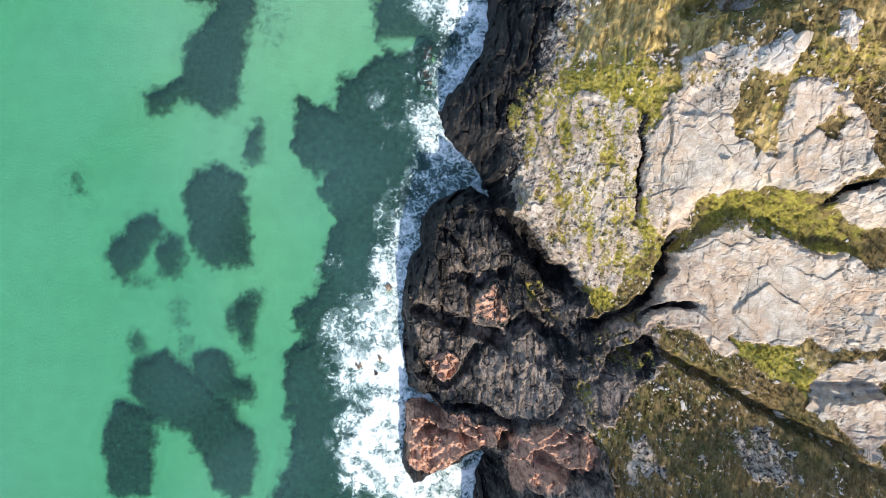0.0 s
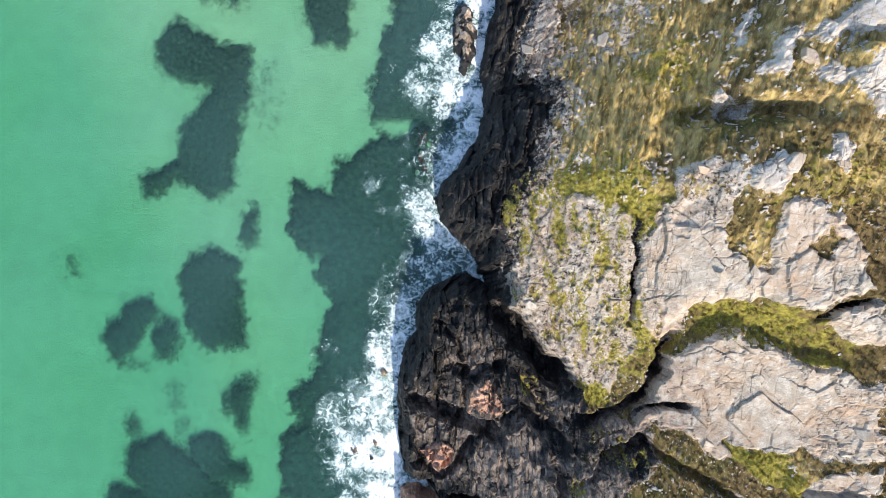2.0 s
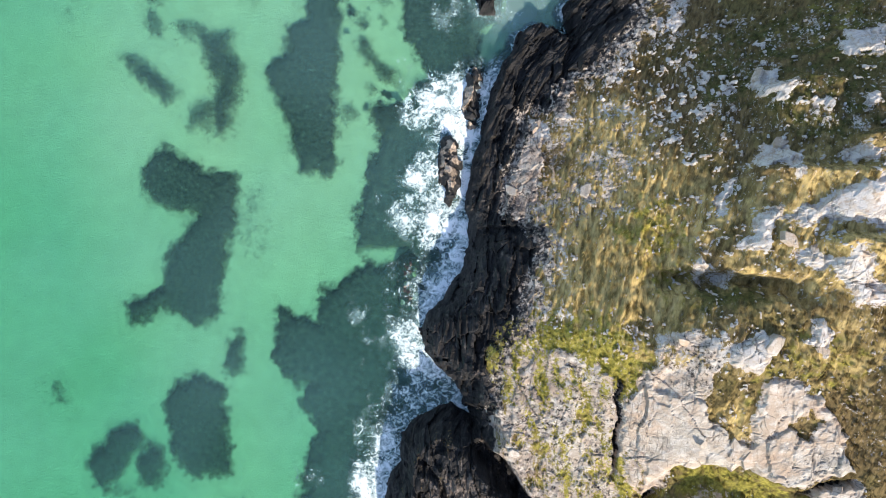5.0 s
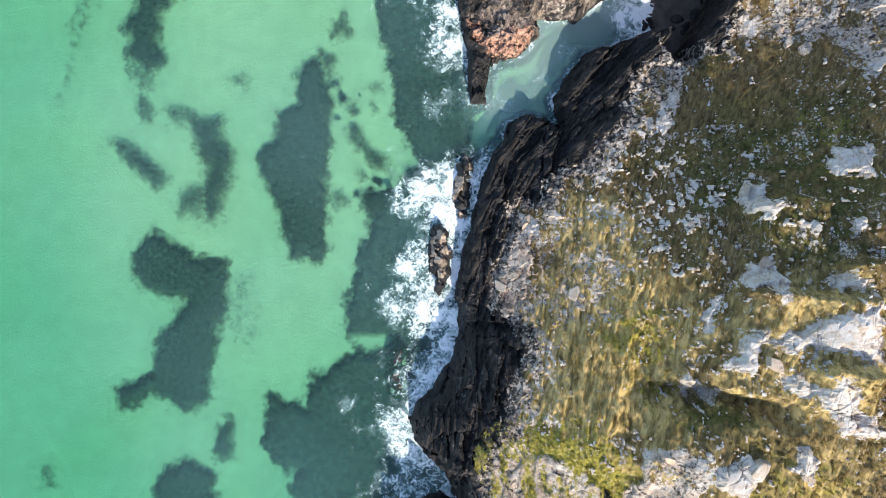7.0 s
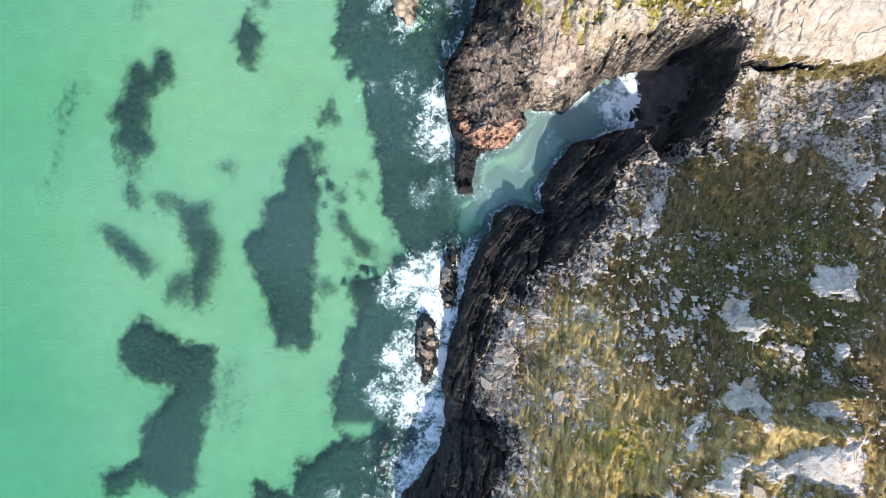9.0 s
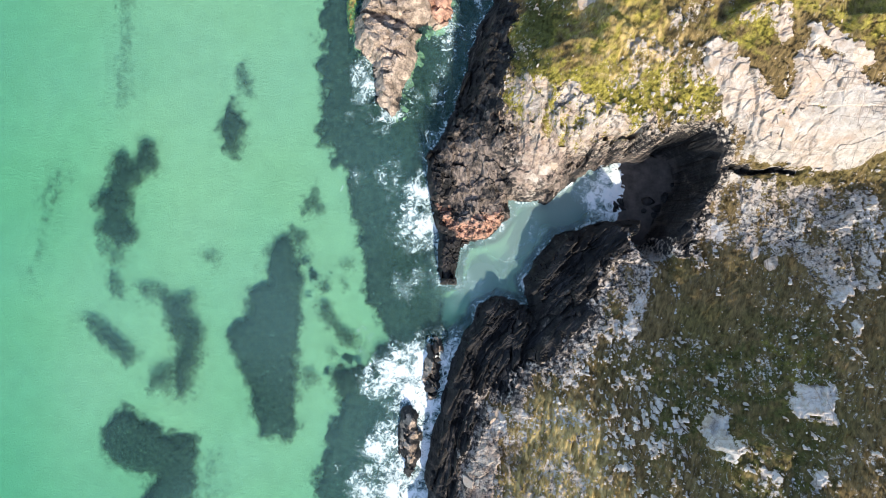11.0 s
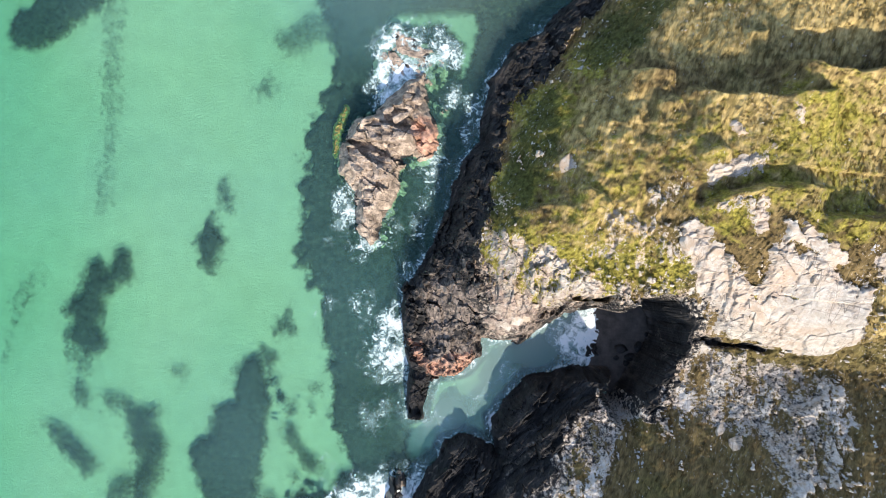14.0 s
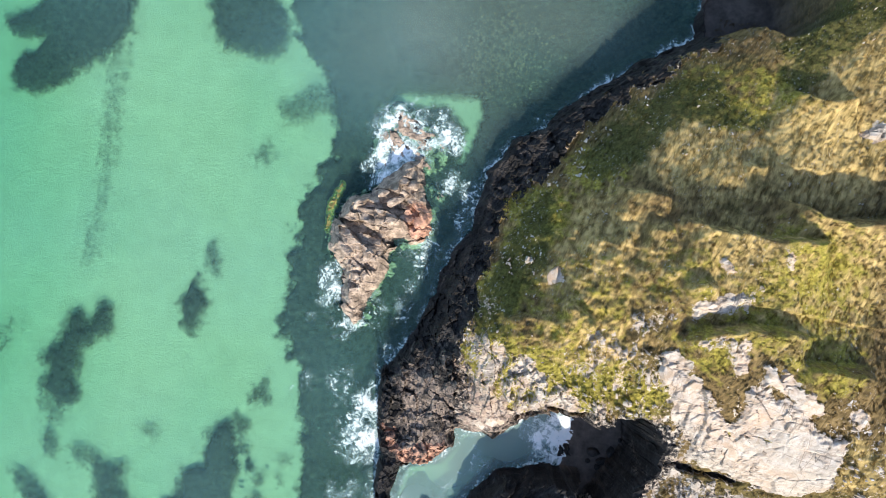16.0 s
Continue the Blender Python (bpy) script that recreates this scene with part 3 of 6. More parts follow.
cover(0.06, (27.8, 9.9), (27.5, 18.6), (29.5, 20.2), (36.3, 18.5), (37.4, 15.2), (41, 13.7), (41.2, 20.2), (41.5, 22), (45.7, 21.9), (47.6, 20.6), (50.7, 16), (51.3, 11.5), (49.3, 10.3), (45.6, 8.5), (42.6, 9.3), (38.2, 9.4), (36.1, 8), (35.1, 6.2), (34, 3.9), (31.1, 3.9), (28.9, 5.4))
cover(0.25, (29.5, 19.8), (30.9, 24.7), (32.7, 27.3), (37, 27.5), (37.4, 24.3), (36.7, 20.5), (36.3, 18.5))
cover(0.02, (37.5, 23), (38, 25.5), (40.7, 27), (42.9, 27.1), (41.9, 23.9), (41.5, 22.4), (39, 23.1))
cover(0.95, (36.3, 18.9), (37.2, 21.1), (38.3, 22.5), (41.1, 22), (40.9, 19), (41, 15.7), (39.8, 14.1), (37.3, 15.9))
cover(0.92, (41.5, 22.4), (43.1, 27.2), (45.6, 28.8), (50.3, 28.4), (52, 16.7), (50.7, 16.7), (48.3, 20), (45.6, 22.2))
cover(0.05, (45.4, 28.2), (46.7, 29.4), (47.9, 27.4), (47.1, 25.5), (45.7, 26.6))
cover(0.9, (45.2, 16.2), (46.8, 18.4), (48, 17.7), (47.5, 16.1), (46.5, 15.2))
cover(0.05, (31.4, 0.6), (35.8, 3.9), (38.8, 5.8), (42.3, 4), (45.7, 2), (54.4, -0.2), (55.5, -9.7), (50.5, -10.8), (47.2, -9.4), (44.9, -12.2), (41.6, -11.6), (38.7, -12.8), (35.3, -10), (31.2, -8.7), (28.6, -9.8), (30.9, -4.4))
cover(0.05, (47.6, 6.9), (48.6, 9), (52.9, 10.2), (53.9, 4.2), (50.5, 4.9))
cover(1, (33.8, 8), (35.5, 9.1), (40, 9.4), (46, 8.4), (47.5, 6.9), (50.4, 5.2), (54, 3.9), (54.4, 0.1), (50.7, 1.4), (46.4, 3), (42.6, 5.9), (38.3, 6.2), (35.5, 3.9), (33.5, 1.6), (32.1, 1.1), (33.5, 3.1))
cover(0.95, (39.9, -9.6), (42.3, -10.9), (46.1, -10.6), (48.5, -14), (48.5, -17.6), (46.4, -15.8), (43, -14.5), (40.4, -12.5))
cover(0.12, (48.5, -14), (51.8, -12.2), (55.5, -11.1), (55.1, -24.7), (52.9, -23.3), (51.1, -20.7), (48.6, -18.4))
cover(0.86, (26.2, -10.7), (31.7, -12.1), (36.7, -17.5), (43.1, -21.3), (47.6, -19.4), (52, -22.9), (54, -26.3), (23.4, -29.5), (22.3, -23.9), (21.4, -17))
cover(0.4, (39.6, -22.2), (43.8, -21.5), (45.9, -24.3), (46.2, -27.3), (40.6, -27.9), (39.8, -25.5))
cover(0.4, (26.1, -24.6), (28.9, -23.6), (31.1, -27.9), (31, -28.6), (26.1, -29.1))
cover(0.08, (12.2, 40.9), (13, 47), (14.7, 53.1), (16.4, 57.5), (19.1, 55.6), (17.9, 48.8), (16.5, 43.7), (14.7, 40.2))
cover(0.62, (19.1, 56.4), (30.3, 58.6), (29.2, 41.2), (21.8, 40.7), (18.1, 43.8))
cover(0.97, (21.8, 40.7), (28.6, 41.2), (34, 45.1), (34.6, 42.9), (31.9, 32.4), (30.1, 28.2), (22.6, 28.2), (21.4, 33.9))
cover(0.93, (29.6, 48.1), (34.7, 48.2), (34.9, 35.7), (40.7, 32.1), (45.6, 33), (45, 29.3), (36.6, 26.9), (30, 26.8), (31.9, 32.4), (29.8, 41.3))
cover(0.05, (41.3, 47.5), (42.1, 49.7), (44, 50.4), (44.9, 47.6), (44, 45.6), (43.4, 48.3), (41.7, 46.9))
cover(0.05, (38, 43.2), (38.6, 45.7), (39.7, 46.1), (39.5, 44), (38.2, 41.8))
cover(0.05, (39.9, 37.2), (40.6, 40.6), (42.2, 42.2), (43.5, 42.6), (43.3, 40.9), (42.1, 39.5), (41.5, 36.7))
cover(0.05, (44.7, 42.4), (48.6, 44.5), (53.1, 45.9), (53.5, 39.7), (49.6, 40.1), (46.8, 40.9), (44.8, 39.7), (44.1, 41))
cover(0.05, (43.9, 37), (45.9, 37.5), (47.6, 36.2), (46.9, 35), (45.1, 35.8))
cover(0.05, (47.7, 36.3), (48.7, 37.8), (50.2, 37.3), (50.8, 33.9), (53.7, 32.8), (53.8, 31.5), (50, 31.2), (48.4, 33.6))
cover(0.3, (35, 35), (36, 35.9), (40, 33.6), (39, 32.7), (35.9, 32.7))
cover(0.05, (45.5, 28.7), (46.5, 29.2), (47.7, 27.6), (47.3, 25.6), (45.3, 26.4))
cover(0.05, (49.8, 48.4), (51, 49), (52.7, 48.4), (50.3, 47.1))
cover(0.05, (42.6, 58.5), (44.1, 60.8), (44.4, 59.1), (44, 56.7), (43.1, 56.1), (42.8, 56.5))
cover(0.05, (44.2, 57.3), (45.4, 58.1), (44.8, 55.2), (44.2, 55.2))
cover(0.05, (47, 54.4), (47.6, 55.7), (48.4, 55.4), (48.4, 54))
cover(0.05, (52.2, 55), (53.4, 55.7), (53.5, 54.3), (52.5, 53.7))
cover(0.44, (49.2, 87.9), (51, 91.9), (59.1, 90.7), (62.8, 90.3), (66.2, 88.7), (67.1, 86.4), (64.9, 77.8), (61.2, 76.1), (58.9, 74), (57, 75.2), (57.5, 80.2), (52.4, 80.7), (49.8, 81.4), (48.3, 82.1))
cover(0.95, (45, 82.8), (48, 82.1), (52.2, 79.9), (51, 73.2), (42.2, 68.8), (36.8, 68.2), (39.9, 77.7))
cover(0.05, (52.7, 63.1), (53.4, 64.4), (56.5, 65), (56.6, 63), (55.5, 61.4), (52.6, 61.2))
cover(0.05, (43.5, 57.4), (44.4, 60.2), (45.5, 60.1), (44.4, 57.4))
cover(0.05, (60.2, 72.8), (61.2, 73.5), (60.7, 70.9), (59.9, 68.9), (59.6, 70.1))
cover(0.45, (32.7, 74.2), (36.1, 79.2), (38.3, 77.7), (39.5, 74.6), (37.6, 69.8), (36, 68.2), (32.5, 71.8))
cover(0.08, (18.9, 88.4), (18.9, 95.6), (22.9, 103.6), (26.5, 103.4), (32.9, 100.5), (37.5, 96.1), (28.2, 94.2), (27, 90.5), (23.4, 89))
cover(0.25, (18.4, 105), (21.3, 106.1), (24.4, 102.9), (24.1, 96.8), (20.4, 96.3), (18.5, 101))
cover(0.95, (59.5, 93.2), (59.4, 94.6), (61.8, 93.5), (62.1, 91.4), (59, 91.1))
cover(0.85, (37, 102.5), (41.3, 107.4), (45.7, 99.7), (46.4, 98.8), (41, 99.7), (37.3, 100.4))
cover(0.86, (19.8, 105.8), (17.5, 107.6), (19.7, 114.7), (21.4, 120.1), (23, 125.7), (27.3, 129.8), (27.3, 121.1), (26.4, 116), (22.8, 108.9))
cover(0.88, (28.5, 132.7), (34.6, 141.6), (41.5, 148.7), (47, 148.9), (48.6, 143.7), (54, 142.5), (49.7, 139.8), (41.5, 140.1), (38, 134.2), (32.4, 130.4))
cover(0.04, (44.3, 114.4), (44.8, 116), (48.6, 117.1), (53, 118.7), (52.7, 117.2), (49.2, 115.4), (46.1, 114))
cover(0.04, (47.3, 120.9), (47.6, 122), (49.1, 120.8), (48.4, 120.3))
cover(0.04, (53.5, 123.1), (54.1, 123.6), (54.7, 121.9), (54.1, 121.6))
cover(0.04, (26.4, 115.6), (28.4, 116.4), (29, 115.4), (28.1, 114.8))
cover(0.04, (62.6, 140.7), (64.4, 143), (65.1, 142.4), (65.4, 140.6))
cover(0.3, (19, -9.7), (23.5, -8.2), (28.5, -8.5), (31.1, -10.8), (32.3, -13.6), (29.5, -16.4), (26.4, -19.5), (23.9, -23.2), (21.6, -24.1), (19, -21.8), (18.2, -16.7))
cover(0.05, (34.9, 79.2), (36.1, 82.2), (39.5, 82.7), (40, 79.3))
cover(0.07, (42.6, 105.7), (45.3, 107.8), (49, 104.7), (51.5, 101.3), (53.5, 101.1), (52.8, 106), (55.5, 105.8), (59.6, 105.3), (62.8, 102.1), (66.2, 102.2), (66.4, 100.8), (66.1, 95.9), (63.9, 92.5), (59.9, 92.8), (52.1, 93.7), (50, 94.6), (48.2, 98.6))
cover(0.07, (46, 110.5), (48.5, 111.9), (51.4, 111.8), (52.6, 108.3), (51.6, 107.3), (49.1, 110.5))
cover(0.07, (54, 106.3), (54.1, 109.4), (55.2, 109.7), (57.2, 107))
cover(0.07, (65.5, 105), (66.7, 106.6), (68.4, 104.8), (66.7, 103.3))
cover(0.12, (41.9, 107.8), (44.1, 109.2), (46.6, 108.1), (46.4, 106.5), (43.9, 105.2))
cover(0.1, (56.9, 106.9), (56.5, 109.3), (60.2, 107), (62.5, 105.1), (60.1, 103.9))
cover(0.62, (37.4, 112.2), (41.2, 114.6), (43.7, 112.7), (39.5, 109.5))
cover(0.62, (36.5, 110.4), (41.9, 108.5), (43.9, 103.4), (36.3, 101.6), (30.3, 104.4), (30.1, 107.7))
# rock half grown over with dark lichen: outlines and share
lichen(0.72, (19, -9.7), (23.5, -8.2), (28.5, -8.5), (31.1, -10.8), (32.3, -13.6), (29.5, -16.4), (26.4, -19.5), (23.9, -23.2), (21.6, -24.1), (19, -21.8), (18.2, -16.7))
lichen(0.42, (12.3, 48.7), (19.6, 54.9), (29.3, 56.5), (29.2, 44), (22, 37.4), (14, 38.7))
lichen(0.45, (33.2, 29.2), (36.6, 28.5), (37.8, 21.7), (33.4, 20.5))
lichen(0.45, (49.1, 91.8), (65.2, 92.9), (64.3, 77.1), (57.5, 75.1), (53.9, 79.3), (48.5, 80.5))
lichen(0.5, (34.3, 83.3), (40.3, 81.8), (41, 78.2), (36.5, 72.3), (31.8, 68.1), (28, 65.5), (29.7, 71.5), (33.2, 78.4))
lichen(0.22, (16.9, 103.4), (22.3, 106.9), (27.1, 103.1), (35.6, 100.3), (37.5, 98.1), (35.7, 95.7), (28.5, 93.1), (24.3, 89.6), (17.3, 92.8))
lichen(0.2, (15.9, 103), (38.6, 96.5), (39.4, 94), (32, 92.8), (24.9, 88.5), (19.4, 89.2), (16, 98.2))
lichen(0.52, (6.6, 105.4), (15.9, 103), (16, 98.2), (19.4, 89.2), (16.7, 82.2), (12.2, 80.5), (7.4, 92.1))
lichen(0.48, (36.5, -20.9), (42.7, -20.1), (47.8, -23.9), (50.1, -30.6), (25.7, -33.1), (26.8, -23.5))
lichen(0.45, (12.7, 42), (19.9, 39.3), (20.1, 28.6), (13.8, 28.4))
lichen(0.41, (10.5, 16.3), (14.6, 30), (21.3, 24.3), (24.5, 16.1), (23.2, -0.8), (17.8, -0.9), (12.6, 7.2))
lichen(0.25, (48.8, -18.3), (55.6, -13.1), (58.6, -27.4), (53.1, -23.3))
lichen(0.4, (29.5, 19.8), (30.9, 24.7), (32.7, 27.3), (37, 27.5), (37.4, 24.3), (36.7, 20.5), (36.3, 18.5))
lichen(0.41, (10.9, 5.3), (10.6, 12.7), (12.3, 21.5), (15.9, 23.5), (22.8, 21.9), (26.8, 19.4), (28.1, 6.9), (28, 1.5), (25.7, -4.4), (21.3, -4.6), (16.1, 0.2))
# beds of red rock
red_bed(1, (-5.1, -24), (-2.9, -22.2), (2.5, -23.9), (7.9, -25.2), (11.5, -24.7), (9.7, -26.9), (5.3, -28.8), (2.6, -31.5), (-1.8, -34.3), (-3.6, -33.4), (-5, -28.9))
red_bed(0.75, (10.9, -26), (15.5, -23.4), (21, -23.6), (22.3, -24.7), (21.7, -28.8), (17.9, -30.6), (11, -33.8), (10.4, -31.3))
red_bed(0.85, (-1.6, -16.3), (1.5, -14.5), (3.4, -15), (2.4, -19.4), (0.2, -18.5))
red_bed(0.55, (5, -10.7), (5.6, -5.4), (8.8, -3.9), (10.9, -7.2), (10.7, -10), (6.4, -8.8))
red_bed(0.56, (6.7, 88.9), (9.9, 87.7), (10.8, 85.5), (17.9, 87.4), (18.9, 84.8), (15.4, 82), (11.8, 81.5), (9.1, 84.5))
# dark green moss and rank grass
moss(0.5, (37.1, 66.6), (59.5, 72.1), (53.1, 49), (46, 50.3), (41.5, 55.5), (35.3, 48.2))
moss(0.9, (19.8, 105.8), (17.5, 107.6), (19.7, 114.7), (21.4, 120.1), (23, 125.7), (27.3, 129.8), (27.3, 121.1), (26.4, 116), (22.8, 108.9))
moss(0.8, (28.5, 132.7), (34.6, 141.6), (41.5, 148.7), (47, 148.9), (48.6, 143.7), (54, 142.5), (49.7, 139.8), (41.5, 140.1), (38, 134.2), (32.4, 130.4))
moss(0.9, (18.4, 111.2), (23, 113.2), (22.7, 106.8), (19.1, 105.6))
moss(0.4, (25.5, -10.7), (31.7, -12.1), (36.7, -17.5), (43.1, -21.3), (47.6, -19.4), (52, -22.9), (54, -26.3), (23.4, -29.5), (22.3, -23.9))
moss(0.8, (34.9, 31.7), (38.4, 32.6), (42.4, 32.3), (41.7, 30.6), (34.6, 29.8))
moss(0.5, (50.9, 72.5), (59.4, 74), (58.5, 67.5), (53, 65), (49.7, 67))
moss(0.85, (53.8, 149.4), (52.3, 153.2), (55.5, 157.9), (61.4, 161.5), (66.7, 162.5), (67.4, 158.6), (61.1, 154.1), (58, 148.6), (55.6, 144.1))
# small cushions of bright moss
mossy(0.75, (25.8, -11.1), (27.8, -10.2), (29.2, -12.3), (26.7, -13.1))
mossy(0.75, (22.2, -11.3), (27, -9.4), (27.1, -10), (22.7, -12))
mossy(0.75, (19.3, -17.4), (20.6, -16.7), (21.2, -19.2), (19.9, -20))
mossy(0.75, (29.5, -12.2), (30.9, -12.9), (30.6, -15.6), (29.2, -15))
mossy(0.75, (22.4, -13.3), (24.4, -12.7), (24.9, -14.4), (23.1, -15.1))
mossy(0.75, (39.9, -9.6), (42.3, -10.9), (46.1, -10.6), (48.5, -14), (48.5, -17.6), (46.4, -15.8), (43, -14.5), (40.4, -12.5))
mossy(0.9, (14.3, 11.7), (15, 14), (16.6, 13.2), (16, 8.5), (14.5, 8.1))
mossy(0.9, (20.8, 8.4), (23.5, 10.7), (27, 10.7), (28, 7.7), (25.3, 6.9), (22.5, 6.1))
mossy(0.9, (21.6, 6.9), (22.8, 6.1), (24.8, 1.4), (23.7, 0.9))
mossy(0.8, (22.8, 21.1), (26.1, 20.5), (25.9, 18), (22.9, 17.8))
mossy(1, (21.5, -5.8), (23.4, -4.4), (25.5, -6), (23.8, -7.1))
mossy(0.8, (17.5, 19.4), (20.1, 19.8), (21, 15.3), (19.1, 12.4), (18.3, 16.3))
mossy(0.8, (12.2, -3.2), (14, -5.7), (16.5, -8.1), (18.2, -9.8), (16.9, -6.4), (14, -4))
mossy(0.8, (19.3, -17.4), (21.4, -16.2), (22.5, -21.2), (23, -24.6), (21.6, -24.1), (20.5, -20.8))
mossy(0.8, (25.9, -12.3), (30.3, -12.2), (30.4, -14.2), (26.5, -15.8))
mossy(0.8, (28.3, 4.6), (29.5, 6.1), (30.5, 3.9), (30.1, 1.4))
mossy(0.7, (27.7, 99.8), (29.7, 101.1), (33.7, 97.9), (31.2, 97.7))
mossy(0.6, (53.4, 99.9), (56.4, 100.3), (60, 100.5), (60.1, 99.8), (56.6, 99.4), (53.5, 99.2))
mossy(0.6, (48.6, 103.8), (49.5, 104.1), (51.7, 100.9), (54, 99.5), (53.4, 98.8), (51, 100.7))
mossy(0.6, (49.4, 99.4), (49.5, 99.8), (52, 95.2), (51.6, 94.8))
# browner, more weathered rock: middle, radius, strength
WARM_SOUTH = [(18.5, -29.8, 8, 0.8), (15.9, -26.9, 8, 0.8), (52.3, -22.2, 6, 0.5), (10.8, -21.9, 6, 0.75), (15.4, -21.2, 5, 0.9), (22.8, -18.8, 6, 0.8), (13.9, -18.2, 6, 0.9), (10.7, -16.9, 5, 0.9), (2.4, -16.9, 5, 0.7), (54.2, -16.1, 5, 0.4), (13.1, -15.1, 7, 0.8), (-0.3, -12.6, 3, 0.7), (32.7, -9.9, 5, 0.5), (26.4, -9.6, 4, 0.8), (-1.2, -9.1, 5, 0.6), (6.5, -8.7, 6, 0.7), (28.7, -7.9, 4, 0.6), (17.2, -7.6, 4, 0.6), (33.2, -2.8, 5, 0.45), (5.5, -1.1, 5, 0.6), (21.6, 0, 6, 0.36), (25.2, 0.9, 5, 0.3)]
WARM_MIDDLE = [(3.8, 1.4, 4, 0.35), (17.6, 2.4, 6, 0.45), (29.5, 6.4, 5, 0.36), (31.8, 8.6, 4, 0.3), (14, 10.4, 6, 0.42), (17.7, 12.7, 6, 0.33), (16.8, 16.6, 6, 0.45), (12.4, 17, 5, 0.42), (21.7, 17.1, 6, 0.33), (14.5, 20.8, 6, 0.42), (18.8, 21, 6, 0.36), (17.2, 24.2, 6, 0.3), (22.9, 42, 6, 0.4), (15.2, 44.6, 5, 0.55), (19.4, 48.2, 6, 0.45), (13.8, 87.6, 5, 0.75), (18.9, 89, 5, 0.56), (25.9, 92.5, 5, 0.6), (14.4, 93.3, 5, 0.75), (36.7, 93.3, 4, 0.48), (20.9, 93.4, 5, 0.6), (33.4, 93.5, 4, 0.56)]
WARM_NORTH = [(25.3, 93.9, 5, 0.29), (31.7, 94.4, 4, 0.48), (19, 94.6, 5, 0.48), (29.9, 94.8, 5, 0.48), (19.4, 95.3, 5, 0.29), (31.1, 95.6, 5, 0.29), (12.5, 95.8, 4, 0.75), (26.4, 97.3, 5, 0.37), (18, 97.7, 5, 0.48), (19.3, 100.4, 5, 0.37)]
WARM = WARM_SOUTH + WARM_MIDDLE + WARM_NORTH
# bright moss and new grass: middle, radius, strength
LUSH_SOUTH = [(22, -21.1, 1.9, 0.45), (19.8, -19.1, 1.7, 0.41), (21.6, -14.4, 2.2, 0.46), (25.4, -14.2, 2.2, 0.46), (34.6, -13.6, 2.2, 0.34), (46.2, -12.6, 2.2, 0.38), (28.4, -12.5, 1.4, 0.52), (23.4, -10.5, 1.7, 0.6), (23.6, -5.3, 2, 0.9), (14.7, -4.7, 1.6, 0.9), (33.1, 2.6, 2, 0.5), (22.1, 3.3, 2.5, 0.6), (48.5, 3.5, 4, 0.5), (24.1, 4.9, 8, 0.72), (44.7, 5.2, 4, 0.5), (40.5, 5.5, 4, 0.5), (42.7, 6.2, 4, 0.6), (38, 6.6, 4, 0.6), (24.6, 7.2, 3, 0.7), (22.7, 9.1, 4.5, 0.7), (16, 10.4, 6, 0.45), (15.5, 12, 2.5, 0.5)]
LUSH_MIDDLE = [(20.6, 13.4, 9, 0.62), (19.7, 16.4, 3.5, 0.6), (44.2, 19.4, 5, 0.35), (17.4, 20.4, 8, 0.8), (23.5, 21.2, 7, 0.75), (47.1, 23.6, 6, 0.35), (23.9, 24, 3, 0.4), (32.4, 34.4, 4, 0.4), (30.9, 39.7, 5, 0.5), (52.1, 65.8, 5, 0.3), (27.3, 100.8, 6, 0.75), (33.3, 101, 5, 0.75), (42, 101.9, 4, 0.6), (21.9, 103.1, 5, 0.7), (38.2, 103.3, 4, 0.6), (30.4, 106.8, 6, 0.45), (47.7, 110.5, 5, 0.5), (61.2, 112.1, 6, 0.55), (21.5, 112.6, 4, 0.75), (23.9, 112.9, 4, 0.5), (33.7, 113.6, 7, 0.4), (53.1, 115.7, 6, 0.5)]
LUSH_NORTH = [(43.9, 118.5, 7, 0.4), (23.7, 119.6, 3, 0.7), (58.3, 121.2, 8, 0.55), (59.5, 123.2, 5, 0.6), (25.3, 123.4, 4, 0.75), (22.9, 125.2, 4, 0.6), (25.5, 125.2, 4, 0.7), (31.5, 132.1, 4, 0.6), (49.1, 143.6, 4, 0.6), (45, 146, 5, 0.5), (52.8, 146.5, 4, 0.6)]
LUSH = LUSH_SOUTH + LUSH_MIDDLE + LUSH_NORTH
# dry straw-coloured grass: middle, radius, strength
STRAW_SOUTH = [(47.4, -13.3, 3, 0.6), (39.4, 16.4, 3.5, 0.7), (27.2, 22.9, 4, 0.6), (43.7, 23.1, 7, 0.5), (49.1, 26.6, 6, 0.6), (27.7, 29.6, 9, 0.95), (37.2, 29.9, 6, 0.4), (24.8, 30.3, 7, 0.9), (26.1, 32, 8, 0.9), (28.1, 32.1, 6, 0.8), (43, 34.6, 6, 0.6), (48.1, 35.3, 6, 0.7), (43.8, 35.4, 6, 0.6), (25.4, 36.3, 12, 0.95), (27.2, 39.1, 9, 1), (43.7, 39.9, 5, 0.7), (33.6, 40.1, 6, 0.8), (48.8, 41.5, 8, 0.85), (23.1, 43, 7, 0.9), (23, 43.6, 6, 0.8), (30.2, 45.2, 7, 0.85), (47.3, 48.7, 5, 0.36)]
STRAW_MIDDLE = [(47.2, 51.4, 5, 0.36), (27, 53.3, 6, 0.9), (39.5, 66.9, 12, 0.11), (68.8, 99.1, 4, 0.7), (33.3, 108.3, 7, 0.7), (49, 113.4, 4, 0.5), (32.4, 117.2, 8, 0.6), (57, 119, 9, 0.7), (27, 120.6, 6, 0.6), (47.6, 120.9, 8, 0.7), (60.4, 121.2, 9, 0.8), (34, 121.9, 9, 0.7), (45.2, 137.1, 9, 0.8), (58.7, 139.1, 9, 0.9), (57.5, 143.6, 6, 0.6), (59.9, 150.5, 7, 0.8)]
STRAW = STRAW_SOUTH + STRAW_MIDDLE


